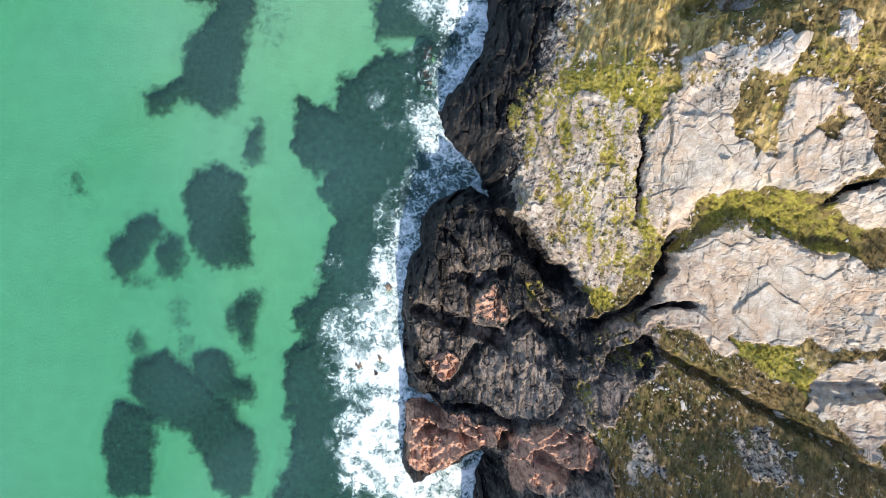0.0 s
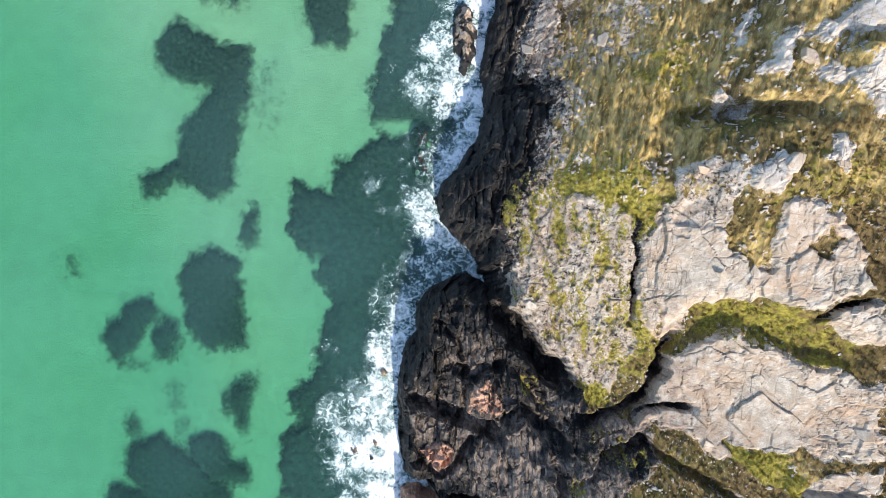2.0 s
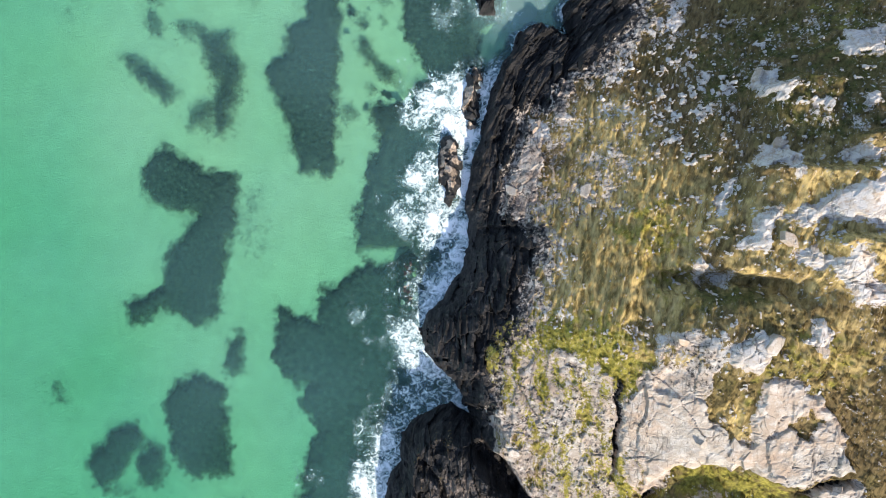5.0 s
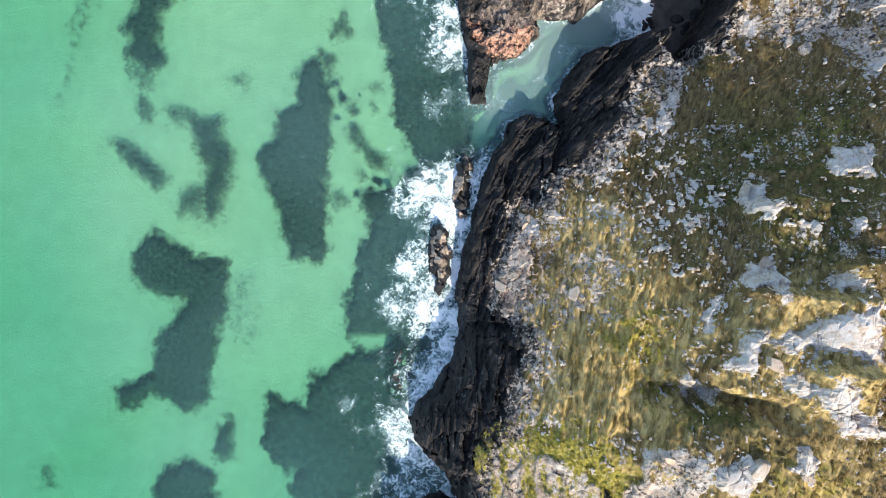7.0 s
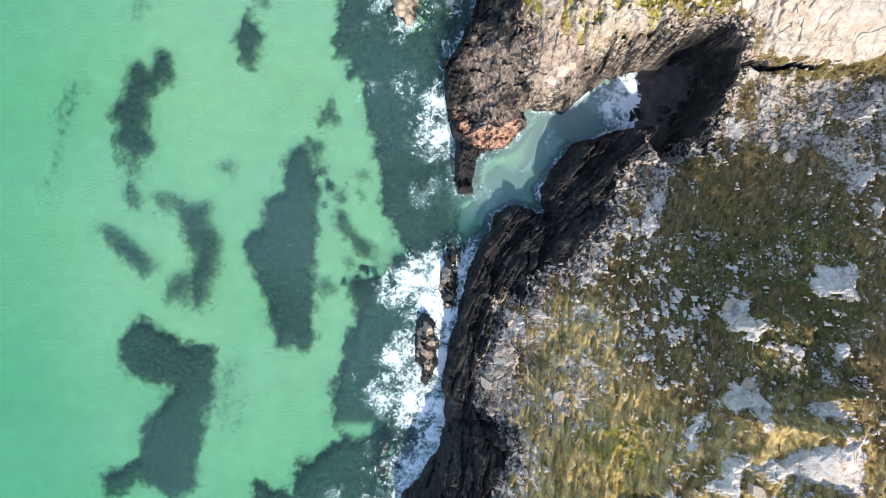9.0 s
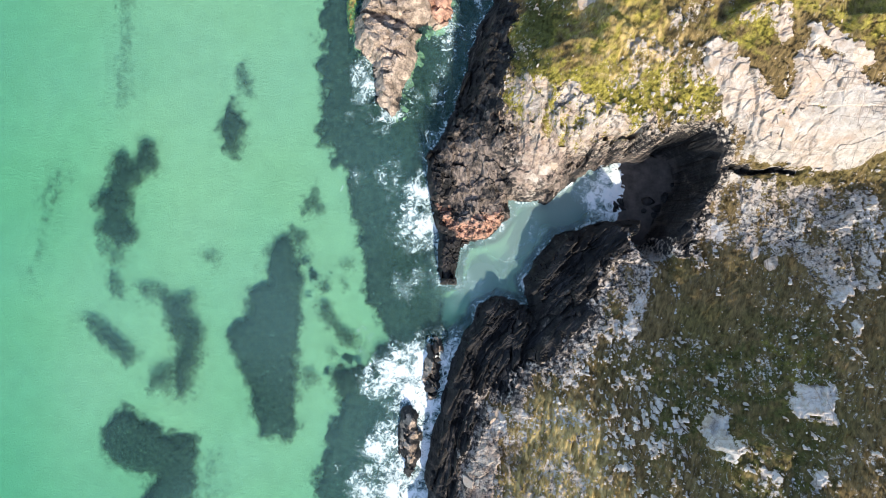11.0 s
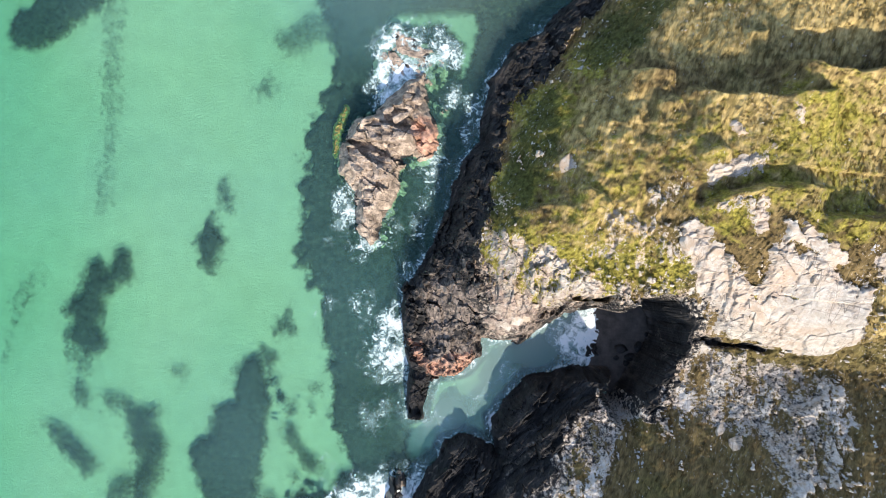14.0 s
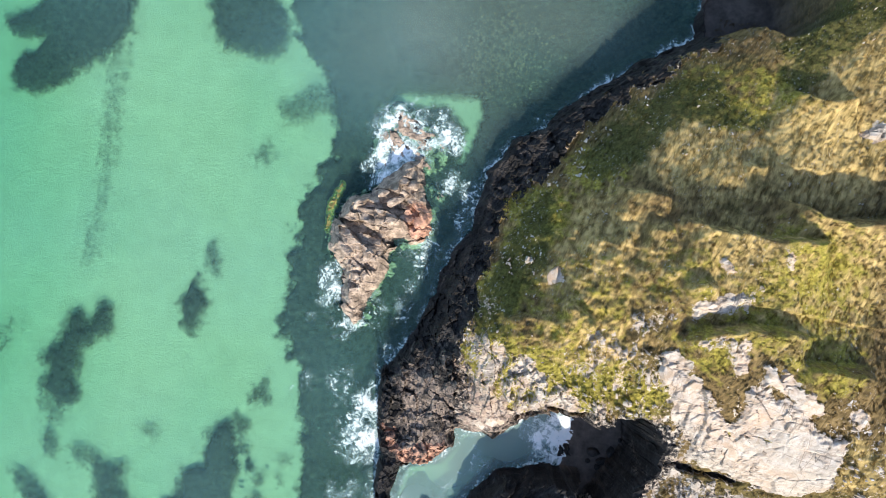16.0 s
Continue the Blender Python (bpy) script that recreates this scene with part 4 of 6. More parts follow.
def axis(lo, hi, fine, far_lo, far_hi):
    """Even steps from lo to hi, then growing ones to the far ends."""
    mid = list(np.arange(lo, hi + 1e-6, fine))
    out, s = [], fine
    p = lo
    while p > far_lo:
        s *= 1.35
        p -= s
        out.append(p)
    low = out[::-1]
    out, s, p = [], fine, hi
    while p < far_hi:
        s *= 1.35
        p += s
        out.append(p)
    return np.array(low + mid + out)


def base_level(x, y):
    """The broad lie of the land."""
    rows = LEVELS_SOUTH + LEVELS_NORTH
    tab = np.array([r[1] for r in rows], float)
    north = np.array([r[0] for r in rows], float)
    gx, gy = np.arange(-10.0, 91.0), np.arange(-60.0, 181.0)
    t1 = np.stack([np.interp(gx, EAST, r) for r in tab])
    t2 = np.stack([np.interp(gy, north, t1[:, i]) for i in range(len(gx))], 1)
    for k in range(3):
        p = np.pad(t2, 2, "edge")
        t2 = sum(p[2:-2, 2 + a:p.shape[1] - 2 + a] for a in (-2, -1, 0, 1, 2)) / 5
        p = np.pad(t2, 2, "edge")
        t2 = sum(p[2 + a:p.shape[0] - 2 + a, 2:-2] for a in (-1, 0, 1)) / 3
    u, v = np.clip(x + 10, 0, 99.999), np.clip(y + 60, 0, 239.999)
    i, j = u.astype(int), v.astype(int)
    u, v = u - i, v - j
    h = (t2[j, i] * (1 - u) + t2[j, i + 1] * u) * (1 - v) + (t2[j + 1, i] * (1 - u) + t2[j + 1, i + 1] * u) * v
    return h + np.clip((x - 90) * 0.05, 0, 25)


def spots(listed, x, y):
    """Soft patches round the listed middles."""
    s = np.zeros(x.shape)
    for cx, cy, r, *power in listed:
        m = (np.abs(x - cx) < 3 * r) & (np.abs(y - cy) < 3 * r)
        s[m] = np.maximum(s[m], (power[0] if power else 1.0) * np.exp(-(((x[m] - cx) ** 2 + (y[m] - cy) ** 2) / r ** 2) ** 1.5 * 0.7))
    return s


def blocks(x, y, size, long, spin, seed):
    """Jointed rock: raised tilted blocks, and the gaps between them."""
    c, s = math.cos(spin), math.sin(spin)
    wx, wy = x + 0.18 * size * fbm(x / size, y / size, 3, seed + 5), y + 0.18 * size * fbm(x / size, y / size, 3, seed + 9)
    gap, cid, cx, cy = cells((wx * c + wy * s) / size, (-wx * s + wy * c) / (size * long), seed)
    tilt = (np.mod(cid * 7.31, 1) - 0.5) * cx + (np.mod(cid * 13.7, 1) - 0.5) * cy
    return cid - 0.5 + 0.9 * tilt, gap


def strike(x, y):
    """How far a place lies across the beds of the shore rock, which run along the coast and bend with it."""
    south = np.interp(y, (-40, 10, 25, 40, 55, 65, 75, 90), (3, 6, 7, 8, 11, 15, 23, 36))
    north = np.interp(y, (80, 90, 105, 120, 135, 145, 158), (8, 9.5, 13, 17, 23, 31, 44))
    return (x - np.where((y > 100) | ((y > 76) & (x < 21)), north, south)) * np.where((y > 62) & (y < 90) & (x > 20), 0.72, 0.95)


def stones_in(x, y, size, long, spin, seed, share):
    """Angular stones set in the turf: 1 on a stone, 0 in the turf, and the stone's own number. share: how many of the cells hold one."""
    c, s = math.cos(spin), math.sin(spin)
    wx, wy = x + 0.22 * size * fbm(x / size, y / size, 2, seed + 5), y + 0.22 * size * fbm(x / size, y / size, 2, seed + 9)
    gap, cid, cx, cy = cells((wx * c + wy * s) / size, (-wx * s + wy * c) / (size * long), seed)
    chosen = 0.62 * np.mod(cid * 17.13, 1) + 0.38 * (0.5 + 0.9 * fbm(x / (0.55 * size), y / (0.8 * size), 3, seed + 13)) - share
    here = step(0.04, 0.16, gap) * step(0.03, -0.05, chosen)
    return here, np.mod(cid * 41.7, 1) + 0.7 * ((np.mod(cid * 7.31, 1) - 0.5) * cx + (np.mod(cid * 13.7, 1) - 0.5) * cy)


def lay_of_land(x, y):
    """Height and cover of the ground at every point."""
    wob = 0.7 * fbm(x / 3.0, y / 3.0, 4, 3)
    wob2 = 0.7 * fbm(x / 3.0, y / 3.0, 4, 23)
    d = sdf(COAST, x + wob, y + wob2)
    base = base_level(x, y)
    bare = np.zeros(x.shape)
    # the black zone frays out uphill along the grain of the rock
    main = step(8, 14, y)
    grain = x * 0.97 + y * 0.14
    lengthwise = y - 0.12 * x
    edge = sdf(BLACK, x + wob, y + wob2)
    fray = 2.4 * fbm(grain / 1.3, lengthwise / 3.6, 4, 203) + 1.1 * fbm(x / 0.7, y / 1.0, 3, 207)
    dark = step(-0.9, 0.9, edge + fray * (0.35 + 0.65 * main))
    for poly, share in LICHEN:
        m = within(poly, x, y, 3)
        dark[m] = np.maximum(dark[m], share * step(-1.0, 1.0, sdf(poly, x[m] + wob[m] * 1.3, y[m] + wob2[m] * 1.3)))
    for line, half, deep in GULLIES:
        m = within(line, x, y, 4 * half + 3)
        q, k = near_line(line, x[m] + 1.5 * wob[m], y[m] + 1.5 * wob2[m])
        inside = (1 - step(0.35 * half, 1.25 * half, q)) * np.minimum(1, 4 * np.minimum(k + 0.06, 1.06 - k))
        base[m] -= deep * inside
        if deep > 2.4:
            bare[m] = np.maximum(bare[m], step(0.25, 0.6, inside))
    for line, tall, run, *drop in CRAGS:
        m = within(line, x, y, run + 3)
        px, py = x[m] + wob[m], y[m] + wob2[m]
        q, k = near_line(line, px, py)
        crest = np.interp(px, [p[0] for p in line], [p[1] for p in line])
        taper = step(0.0, 0.22, k) * step(1.0, 0.78, k)
        side = py - crest
        base[m] += 1.35 * tall * taper * np.where(side < 0, np.exp(-np.abs(side) / run * 1.6), 1 - step(0.0, drop[0] if drop else 1.1, side)) * (q < run * 1.5)
    # turf and bare rock
    grass = 0.80 + 0.12 * step(100, 108, y) + 0.08 * fbm(x / 9.0, y / 9.0, 3, 41)
    proud = np.zeros(x.shape)
    for poly, share in COVER:
        m = within(poly, x, y, 3)
        ragged = sdf(poly, x[m] + wob[m] * 1.5, y[m] + wob2[m] * 1.5) + 0.7 * fbm(x[m] / 1.1, y[m] / 1.1, 3, 211)
        e = step(-0.6, 0.6, ragged)
        grass[m] = grass[m] * (1 - e) + share * e
        proud[m] = proud[m] * (1 - e) + (0.45 * step(0.0, 0.8, ragged) if share < 0.1 else 0.0) * e
    fringe = step(-6.5, -0.5, edge + 0.8 * fray) * main * (1 - 0.5 * step(100, 108, y))
    grass = grass - (0.32 - 0.10 * step(100, 112, y)) * fringe * step(0.5, 0.7, grass)
    dark = np.maximum(dark, 0.55 * fringe)
    mixed = step(0.10, 0.26, grass) * step(0.92, 0.66, grass)
    patch = 0.58 * fbm(grain / 1.7, lengthwise / 4.4, 4, 61) + 0.24 * fbm(grain / 0.7, lengthwise / 1.6, 3, 77)
    grass = grass + patch * (0.18 + 0.82 * mixed)
    # stones and ribs that stand out of the turf, in swarms
    swarm = fbm(x / 8.0, y / 11.0, 3, 221) + 0.5 * fbm(x / 2.6, y / 3.4, 3, 223)
    much = step(-0.15, 0.75, swarm) ** 1.5 * step(12, 22, y) * (1 - 0.9 * step(101, 107, y) * step(20, 27, x - 0.35 * (y - 105).clip(0, 60)))
    many = (0.22 - 0.14 * step(101, 107, y) + 0.30 * much) * step(0.5, 0.7, grass) * step(1.02, 0.9, grass) * (1 - 0.85 * mixed * step(40, 30, y)) * (1 - 0.3 * step(38, 46, x) * step(100, 94, y))
    big, nb = stones_in(x, y, 1.05, 1.7, 0.25, 231, 0.8 * many)
    small, ns = stones_in(x, y, 0.55, 1.5, 0.1, 237, many)
    stone = np.maximum(big, small)
    grass = grass * (1 - stone)
    grass = np.where(dark > 0.5, grass - 0.55, grass)
    dark = np.maximum(dark, step(2.6, 1.4, d) * np.exp(-((x - 47) / 8) ** 4 - ((y - 91) / 9) ** 4))
    dark = np.maximum(dark, 0.50 * step(2.2, 0.6, d) * np.exp(-((x - 30) / 16) ** 4 - ((y - 96) / 5) ** 4))
    red, green = np.zeros(x.shape), np.zeros(x.shape)
    for poly, share in RED_BED:
        m = within(poly, x, y, 3)
        red[m] = np.maximum(red[m], share * step(-0.8, 0.8, sdf(poly, x[m] + 1.6 * wob[m], y[m] + 1.6 * wob2[m])))
    for poly, share in MOSS:
        m = within(poly, x, y, 4)
        green[m] = np.maximum(green[m], share * step(-2.0, 2.0, sdf(poly, x[m] + 2 * wob[m], y[m] + 2 * wob2[m])))
    lush, dry = spots(LUSH, x + wob, y + wob2), spots(STRAW, x + wob, y + wob2)
    for poly, share in MOSSY:
        m = within(poly, x, y, 3)
        lush[m] = np.maximum(lush[m], share * step(-0.7, 0.7, sdf(poly, x[m] + 1.5 * wob[m], y[m] + 1.5 * wob2[m])))
    grass = np.clip(np.maximum(grass, 0.8 * (lush > 0.45) * (0.55 + patch) * (1 - stone)), 0, 1)
    grass = grass * step(0.5, 2.0, d) * (1 - bare)
    # bare gully rock is blackened: the shade of the cracks put into its colour
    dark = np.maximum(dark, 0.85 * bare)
    turf_in = step(0.42, 0.58, grass)
    rock = 1 - turf_in
    # rock relief: pale slabs are cut by two sets of straight joints, the black rock is laid in steep thin beds
    b1, g1 = blocks(x, y, 6.0, 1.5, 0.10, 11)
    b2, g2 = blocks(x, y, 2.1, 1.9, 0.06, 29)
    b3, g3 = blocks(x + 0.5 * wob, y + 0.8 * wob2, 0.8, 1.3, -0.5, 37)
    broken = step(-0.25, 0.45, fbm(x / 11.0, y / 11.0, 3, 57) + 0.8 * (step(94, 97, y) * step(114, 110, y) * step(46, 38, x)) + 0.7 * step(17, 9, d) + 0.4 * mixed)
    pale = 0.50 * b1 + (0.14 + 0.22 * broken) * b2 + (0.04 + 0.14 * broken) * (1 - 0.6 * mixed) * b3 + (0.07 + 0.17 * broken) * fbm(x / 1.7, y / 1.7, 5, 51, 0.62) + 0.5 * mixed * fbm(x / 2.2, y / 3.2, 4, 53)
    crumbled = step(92, 96, y) * step(116, 111, y) * step(48, 40, x)
    f4, _ = blocks(x, y, 3.6, 1.3, 0.7, 281)
    pale = pale + crumbled * (1.2 * f4 + 0.5 * b2 + 0.2 * b3) + proud + 0.30 * big * (0.4 + nb) + 0.16 * small * (0.4 + ns)
    bend = 0.12 + 0.25 * fbm(x / 25.0, y / 25.0, 2, 131)
    across = (x + bend * y * 0.25) * (1 - main) + main * strike(x, y) + 0.45 * fbm(x / 6.0, y / 9.0, 3, 133)
    s1, h1 = blocks(across, lengthwise, 2.7, 3.2, 0.03, 83)
    s2, h2 = blocks(across, lengthwise, 1.15, 2.8, -0.03, 97)
    beds = 0.5 - np.abs(gnoise(across / 0.95, lengthwise / 6.0, 135)) + 0.5 * (0.5 - np.abs(gnoise(across / 0.5, lengthwise / 3.2, 137)))
    seam = step(0.16, 0.03, np.abs(gnoise(across / 1.5, lengthwise / 14.0, 251))) * step(0.0, 0.5, fbm(x / 3.0, y / 5.0, 3, 253))
    warm = spots(WARM, x + wob, y + wob2)
    warm = np.maximum(warm, 0.42 * fringe * step(1.0, -1.0, edge + 0.8 * fray) * step(75, 60, y))
    calm = 1 - 0.45 * step(0.4, 0.85, warm)
    blocky = step(76, 80, y) * step(104, 98, y) * step(24, 19, x) + 0.7 * step(98, 104, y)
    n1, k1 = blocks(x, y, 2.3, 1.3, 0.35, 271)
    n2, k2 = blocks(x, y, 1.1, 1.5, 1.3, 273)
    s1, s2 = s1 + blocky * (n1 - s1), s2 + blocky * (n2 - s2)
    h1, h2 = h1 + blocky * (k1 - h1), h2 + blocky * (k2 - h2)
    beds = beds * (1 - 0.7 * blocky) * (0.5 + 0.5 * main)
    strata = calm * (1.7 * s1 + (0.5 + 0.6 * broken) * s2 + 0.30 * b3) + 0.85 * beds + 0.26 * fbm(x / 1.0, y / 1.5, 5, 59)
    ribs = 0.5 - np.abs(gnoise((x * 0.45 - y * 0.89 + 1.2 * wob) / 1.5, (x * 0.89 + y * 0.45) / 4.5, 139))
    strata = strata + (1.2 * ribs + 0.6 * fbm(x / 1.5, y / 1.1, 4, 141)) * step(0.3, 0.7, red)
    cut = step(-0.15, 0.35, fbm(x / 3.5, y / 3.5, 3, 101))
    gap_p = cut * np.maximum(np.maximum(0.8 * (1 - g1 / 0.03), 0.8 * (1 - g2 / 0.06)), 0.45 * broken * (1 - g3 / 0.1)).clip(0, 1)
    gap_d = 0.9 * cut * np.maximum(1 - h1 / 0.05, 0.7 * (1 - h2 / 0.07)).clip(0, 1)
    joint = (0.8 * gap_p * (1 - dark) + gap_d * dark) * rock * (1 - 0.8 * stone)
    bedded = step(0.45, 0.8, dark)
    relief = pale * (1 - bedded) + strata * bedded + 0.25
    # turf: combed tussocks, and sheep-track ripples where it is dry
    comb = 0.12 + 0.45 * step(60, 110, y)
    ux, uy = x * np.cos(comb) - y * np.sin(comb), x * np.sin(comb) + y * np.cos(comb)
    track = 0.5 - np.abs(gnoise((ux + 0.8 * wob) / 1.05, uy / 4.6, 261)) + 0.5 * gnoise(ux / 0.5, uy / 2.0, 265)
    tuss = 0.13 * fbm(ux / 0.7, uy / 2.6, 4, 67) + 0.16 * fbm(ux / 0.4, uy / 0.8, 3, 68) + 0.3 * fbm(x / 5.0, y / 5.0, 3, 69) + (0.08 + 0.55 * dry * step(100, 60, y)) * track * (0.45 + step(-0.3, 0.4, fbm(x / 4.0, y / 4.0, 2, 267))) + 0.30 * dry * step(60, 100, y) * (0.5 - np.abs(gnoise(ux / 2.4, uy / 3.0, 263)))
    tuss = tuss + 0.9 * fbm(x / 2.6, y / 2.0, 3, 269) * step(103, 108, y) * step(134, 126, y) * step(20, 26, x) * step(50, 40, x)
    land = base + rock * relief - (0.36 + 0.3 * dark) * joint + turf_in * tuss + 0.8 * fbm(x / 12.0, y / 12.0, 3, 15) + 0.55 * fbm(x / 4.5, y / 15.0, 3, 18) * turf_in
    # the shore: steep rise from the water, nearly sheer round the cove
    cove = np.exp(-((x - 44) / 12) ** 4 - ((y - 91) / 11) ** 4)
    steep = 2.4 + 6.0 * cove
    rise = 0.5 + steep * (d + (0.45 - 0.2 * cove) * fbm(x / 1.3, y / 1.3, 4, 27) + crumbled * (0.9 * f4 + 0.5 * b2 + 0.2 * b3) + cove * (0.32 * b2 + 0.14 * b3)) + 0.9 * rock * relief + 0.8 * fbm(x / 4.0, y / 4.0, 3, 19)
    beach = ((x + 2 * wob > 37.2) & (y > 82) & (y < 103) & (x < 60) & (d < 0.1)) + step(0, 1, sdf(BEACH_NORTH, x + wob, y + wob2))
    beach = beach.clip(0, 1)
    land = np.minimum(np.maximum(land, 0.5 + 0.5 * rock * relief), rise)
    land = land * (1 - beach) + beach * (0.25 + 0.12 * d.clip(0, 9) + 0.12 * fbm(x / 3.0, y / 3.0, 3, 88))
    floor = -2.3 - 0.02 * np.clip(-20 - x, 0, 60) + 0.15 * fbm(x / 8.0, y / 8.0, 3, 5)
    z = np.where(d > 0, np.maximum(land, -0.4), np.maximum(floor, 0.9 * d - 0.1 + 0.5 * strata.clip(-1, 1) * step(-1.4, 0, d)))
    shingle = 0.15 + 0.10 * np.clip(x - 37.0, 0, 12) + 0.08 * fbm(x / 3.0, y / 3.0, 3, 88)
    z = np.where((beach > 0.5) & (d < 0), shingle, z)
    sand = step(-0.9, -1.7, z)
    sand = sand * (1 - 0.65 * step(20, 31, x + 2 * wob) * step(78, 84, y) * step(110, 104, y))
    chalk = np.maximum(step(16, 30, y + 6 * wob) * step(95, 89, y + 3 * wob), np.maximum(0.22 * crumbled, 0.28 * step(94, 98, y) * step(122, 114, y)))
    chalk = np.maximum(chalk * step(0.6, 0.2, warm) * (0.42 + 0.58 * step(0.5, 0.2, dark)), 0.85 * stone * step(0.52, 0.3, dark))
    return z, {"grass": grass, "dark": dark, "red": red, "lush": lush, "dry": dry, "green": green, "warm": warm, "chalk": chalk, "seam": seam, "joint": joint, "sand": sand, "beach": beach}, d, rock


BEACH_NORTH = [(46.9, 157.0), (45.4, 166.2), (52.9, 171.4), (58.7, 165.0), (59.3, 156.6), (53.2, 154.0), (50.4, 156.8)]

gx = axis(-8, 87, 0.17, -1400, 1400)
gy = axis(-44, 172, 0.17, -1300, 1400)
GX, GY = np.meshgrid(gx, gy)
GZ, GF, GD, GROCK = lay_of_land(GX, GY)
flat_q = (GROCK[:-1, :-1] > 0.6) & (GD[:-1, :-1] > 0) & (GF["beach"][:-1, :-1] < 0.2)
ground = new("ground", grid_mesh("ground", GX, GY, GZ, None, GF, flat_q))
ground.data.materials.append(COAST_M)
tagged(ground, "rocky sea cliff with black shore rock, pale slabs and olive turf", "ground", kind="structure")


def ground_at(px, py, table=GZ):
    """Height (or another number) of the ground at places."""
    i = np.clip(np.searchsorted(gx, px) - 1, 0, len(gx) - 2)
    j = np.clip(np.searchsorted(gy, py) - 1, 0, len(gy) - 2)
    return table[j, i]


def seabed_at(px, py):
    """Height of the ground between its points."""
    i = np.clip(np.searchsorted(gx, px) - 1, 0, len(gx) - 2)
    j = np.clip(np.searchsorted(gy, py) - 1, 0, len(gy) - 2)
    u, v = (px - gx[i]) / (gx[i + 1] - gx[i]), (py - gy[j]) / (gy[j + 1] - gy[j])
    return (GZ[j, i] * (1 - u) + GZ[j, i + 1] * u) * (1 - v) + (GZ[j + 1, i] * (1 - u) + GZ[j + 1, i + 1] * u) * v


# ---- sea ----
wx, wy = axis(-75, 60, 1.0, -1600, 500), axis(-50, 180, 1.0, -1500, 1600)
WX, WY = np.meshgrid(wx, wy)
deep = step(-30, -75, WX + 6 * fbm(WX / 25, WY / 40, 3, 7)) * 0.8 + 0.85 * step(75, -20, WY) + 0.25 * fbm(WX / 18, WY / 30, 2, 8)
murk = 0.04 + 0.10 * fbm(WX / 20, WY / 20, 2, 12) + spots([(-6.6, 149, 14, 0.2), (2.8, 153.6, 14, 0.24), (13.2, 158.5, 14, 0.18), (24.5, 158.8, 10, 0.08), (19.6, 83.7, 7, 0.60), (15.2, 76.3, 6, 0.50), (22.3, 88.4, 6, 0.60), (27.8, 89.5, 6, 0.63), (32.4, 91.4, 5, 0.65)], WX, WY)
silt = spots([(6.3, 155.2, 12, 0.8), (15.0, 158.8, 12, 0.9), (24.7, 157.9, 10, 0.9), (20.7, 148.6, 10, 0.3), (14.8, 139.9, 8, 0.6), (33.8, 159.6, 8, 0.7), (-2.1, 149.8, 10, 0.5), (26.0, 88.5, 6, 0.8), (32.4, 91.4, 6, 0.8), (19.6, 83.7, 7, 0.7), (15.2, 76.3, 6, 0.6), (30, 150, 14, 0.5), (12, 150, 12, 0.8)], WX, WY)
sea = new("water", grid_mesh("water", WX, WY, 0.015 * fbm(WX / 4, WY / 7, 2, 9), None, {"deep": deep.clip(0, 1), "murk": murk.clip(0, 1), "silt": silt}))
sea.data.materials.append(WATER_M)
tagged(sea, "clear turquoise sea water over pale sand", "sea", kind="structure")


beds_laid = []


def kelp_bed(poly, label, thick=1.0, ragged=1.0, cut=()):
    px, py = [p[0] for p in poly], [p[1] for p in poly]
    x, y = np.meshgrid(np.arange(min(px) - 5, max(px) + 5, 0.3), np.arange(min(py) - 5, max(py) + 5, 0.3))
    rag = fbm(x / 3.2, y / 3.2, 4, 33)
    f = sdf(poly, x + 1.3 * ragged * rag, y + 1.3 * ragged * fbm(x / 3.2, y / 3.2, 4, 43)) + ragged * (0.7 * fbm(x / 1.9, y / 1.9, 4, 53) + 0.45 * fbm(x / 0.8, y / 0.8, 3, 55))
    for hole in cut:
        f = np.minimum(f, -sdf(hole, x + rag, y))
    f = f + 0.32
    d = ground_at(x, y, GD)
    f = np.where(d > 0.3, -3, f)
    dense = step(-1.5, 1.9, f) * thick
    top = np.maximum(seabed_at(x, y) + 0.1 + 0.65 * step(-0.3, 2.0, f) + 0.16 * fbm(x / 0.9, y / 0.9, 3, 63) * step(-0.3, 1, f), -6)
    beds_laid.append(label)
    top = np.minimum(top, -0.25) + 0.013 * len(beds_laid)
    q = np.maximum.reduce([f[:-1, :-1], f[1:, :-1], f[:-1, 1:], f[1:, 1:]]) > -1.9
    ob = new("kelp_bed", grid_mesh("kelp_bed", x, y, top, q, {"dense": dense}))
    ob.data.materials.append(KELP_M)
    return tagged(ob, label, "seaweed", "kelp beds on the sand")


BELT_HOLES = [
    [(-12.8, 34.9), (-9.6, 36.8), (-3.9, 36.9), (-2.5, 34.6), (-7.6, 33.1), (-9.5, 34.5)],
    [(-12.1, 33.4), (-8.5, 36.8), (-2.8, 36.5), (-3.7, 34.6), (-8.4, 34.5)],
    [(11.5, 79.1), (19.7, 90.6), (27.2, 89.8), (25.0, 83.2), (20.0, 76.5), (15.4, 71.7), (9.9, 66.9), (8.0, 68.8)],
    [(-3.5, 136.7), (-0.5, 141.1), (8.8, 142.4), (14.4, 143.0), (14.9, 140.2), (13.7, 131.4), (11.9, 131.1), (11.7, 136.8), (8.3, 139.9), (0.1, 137.9)],
]
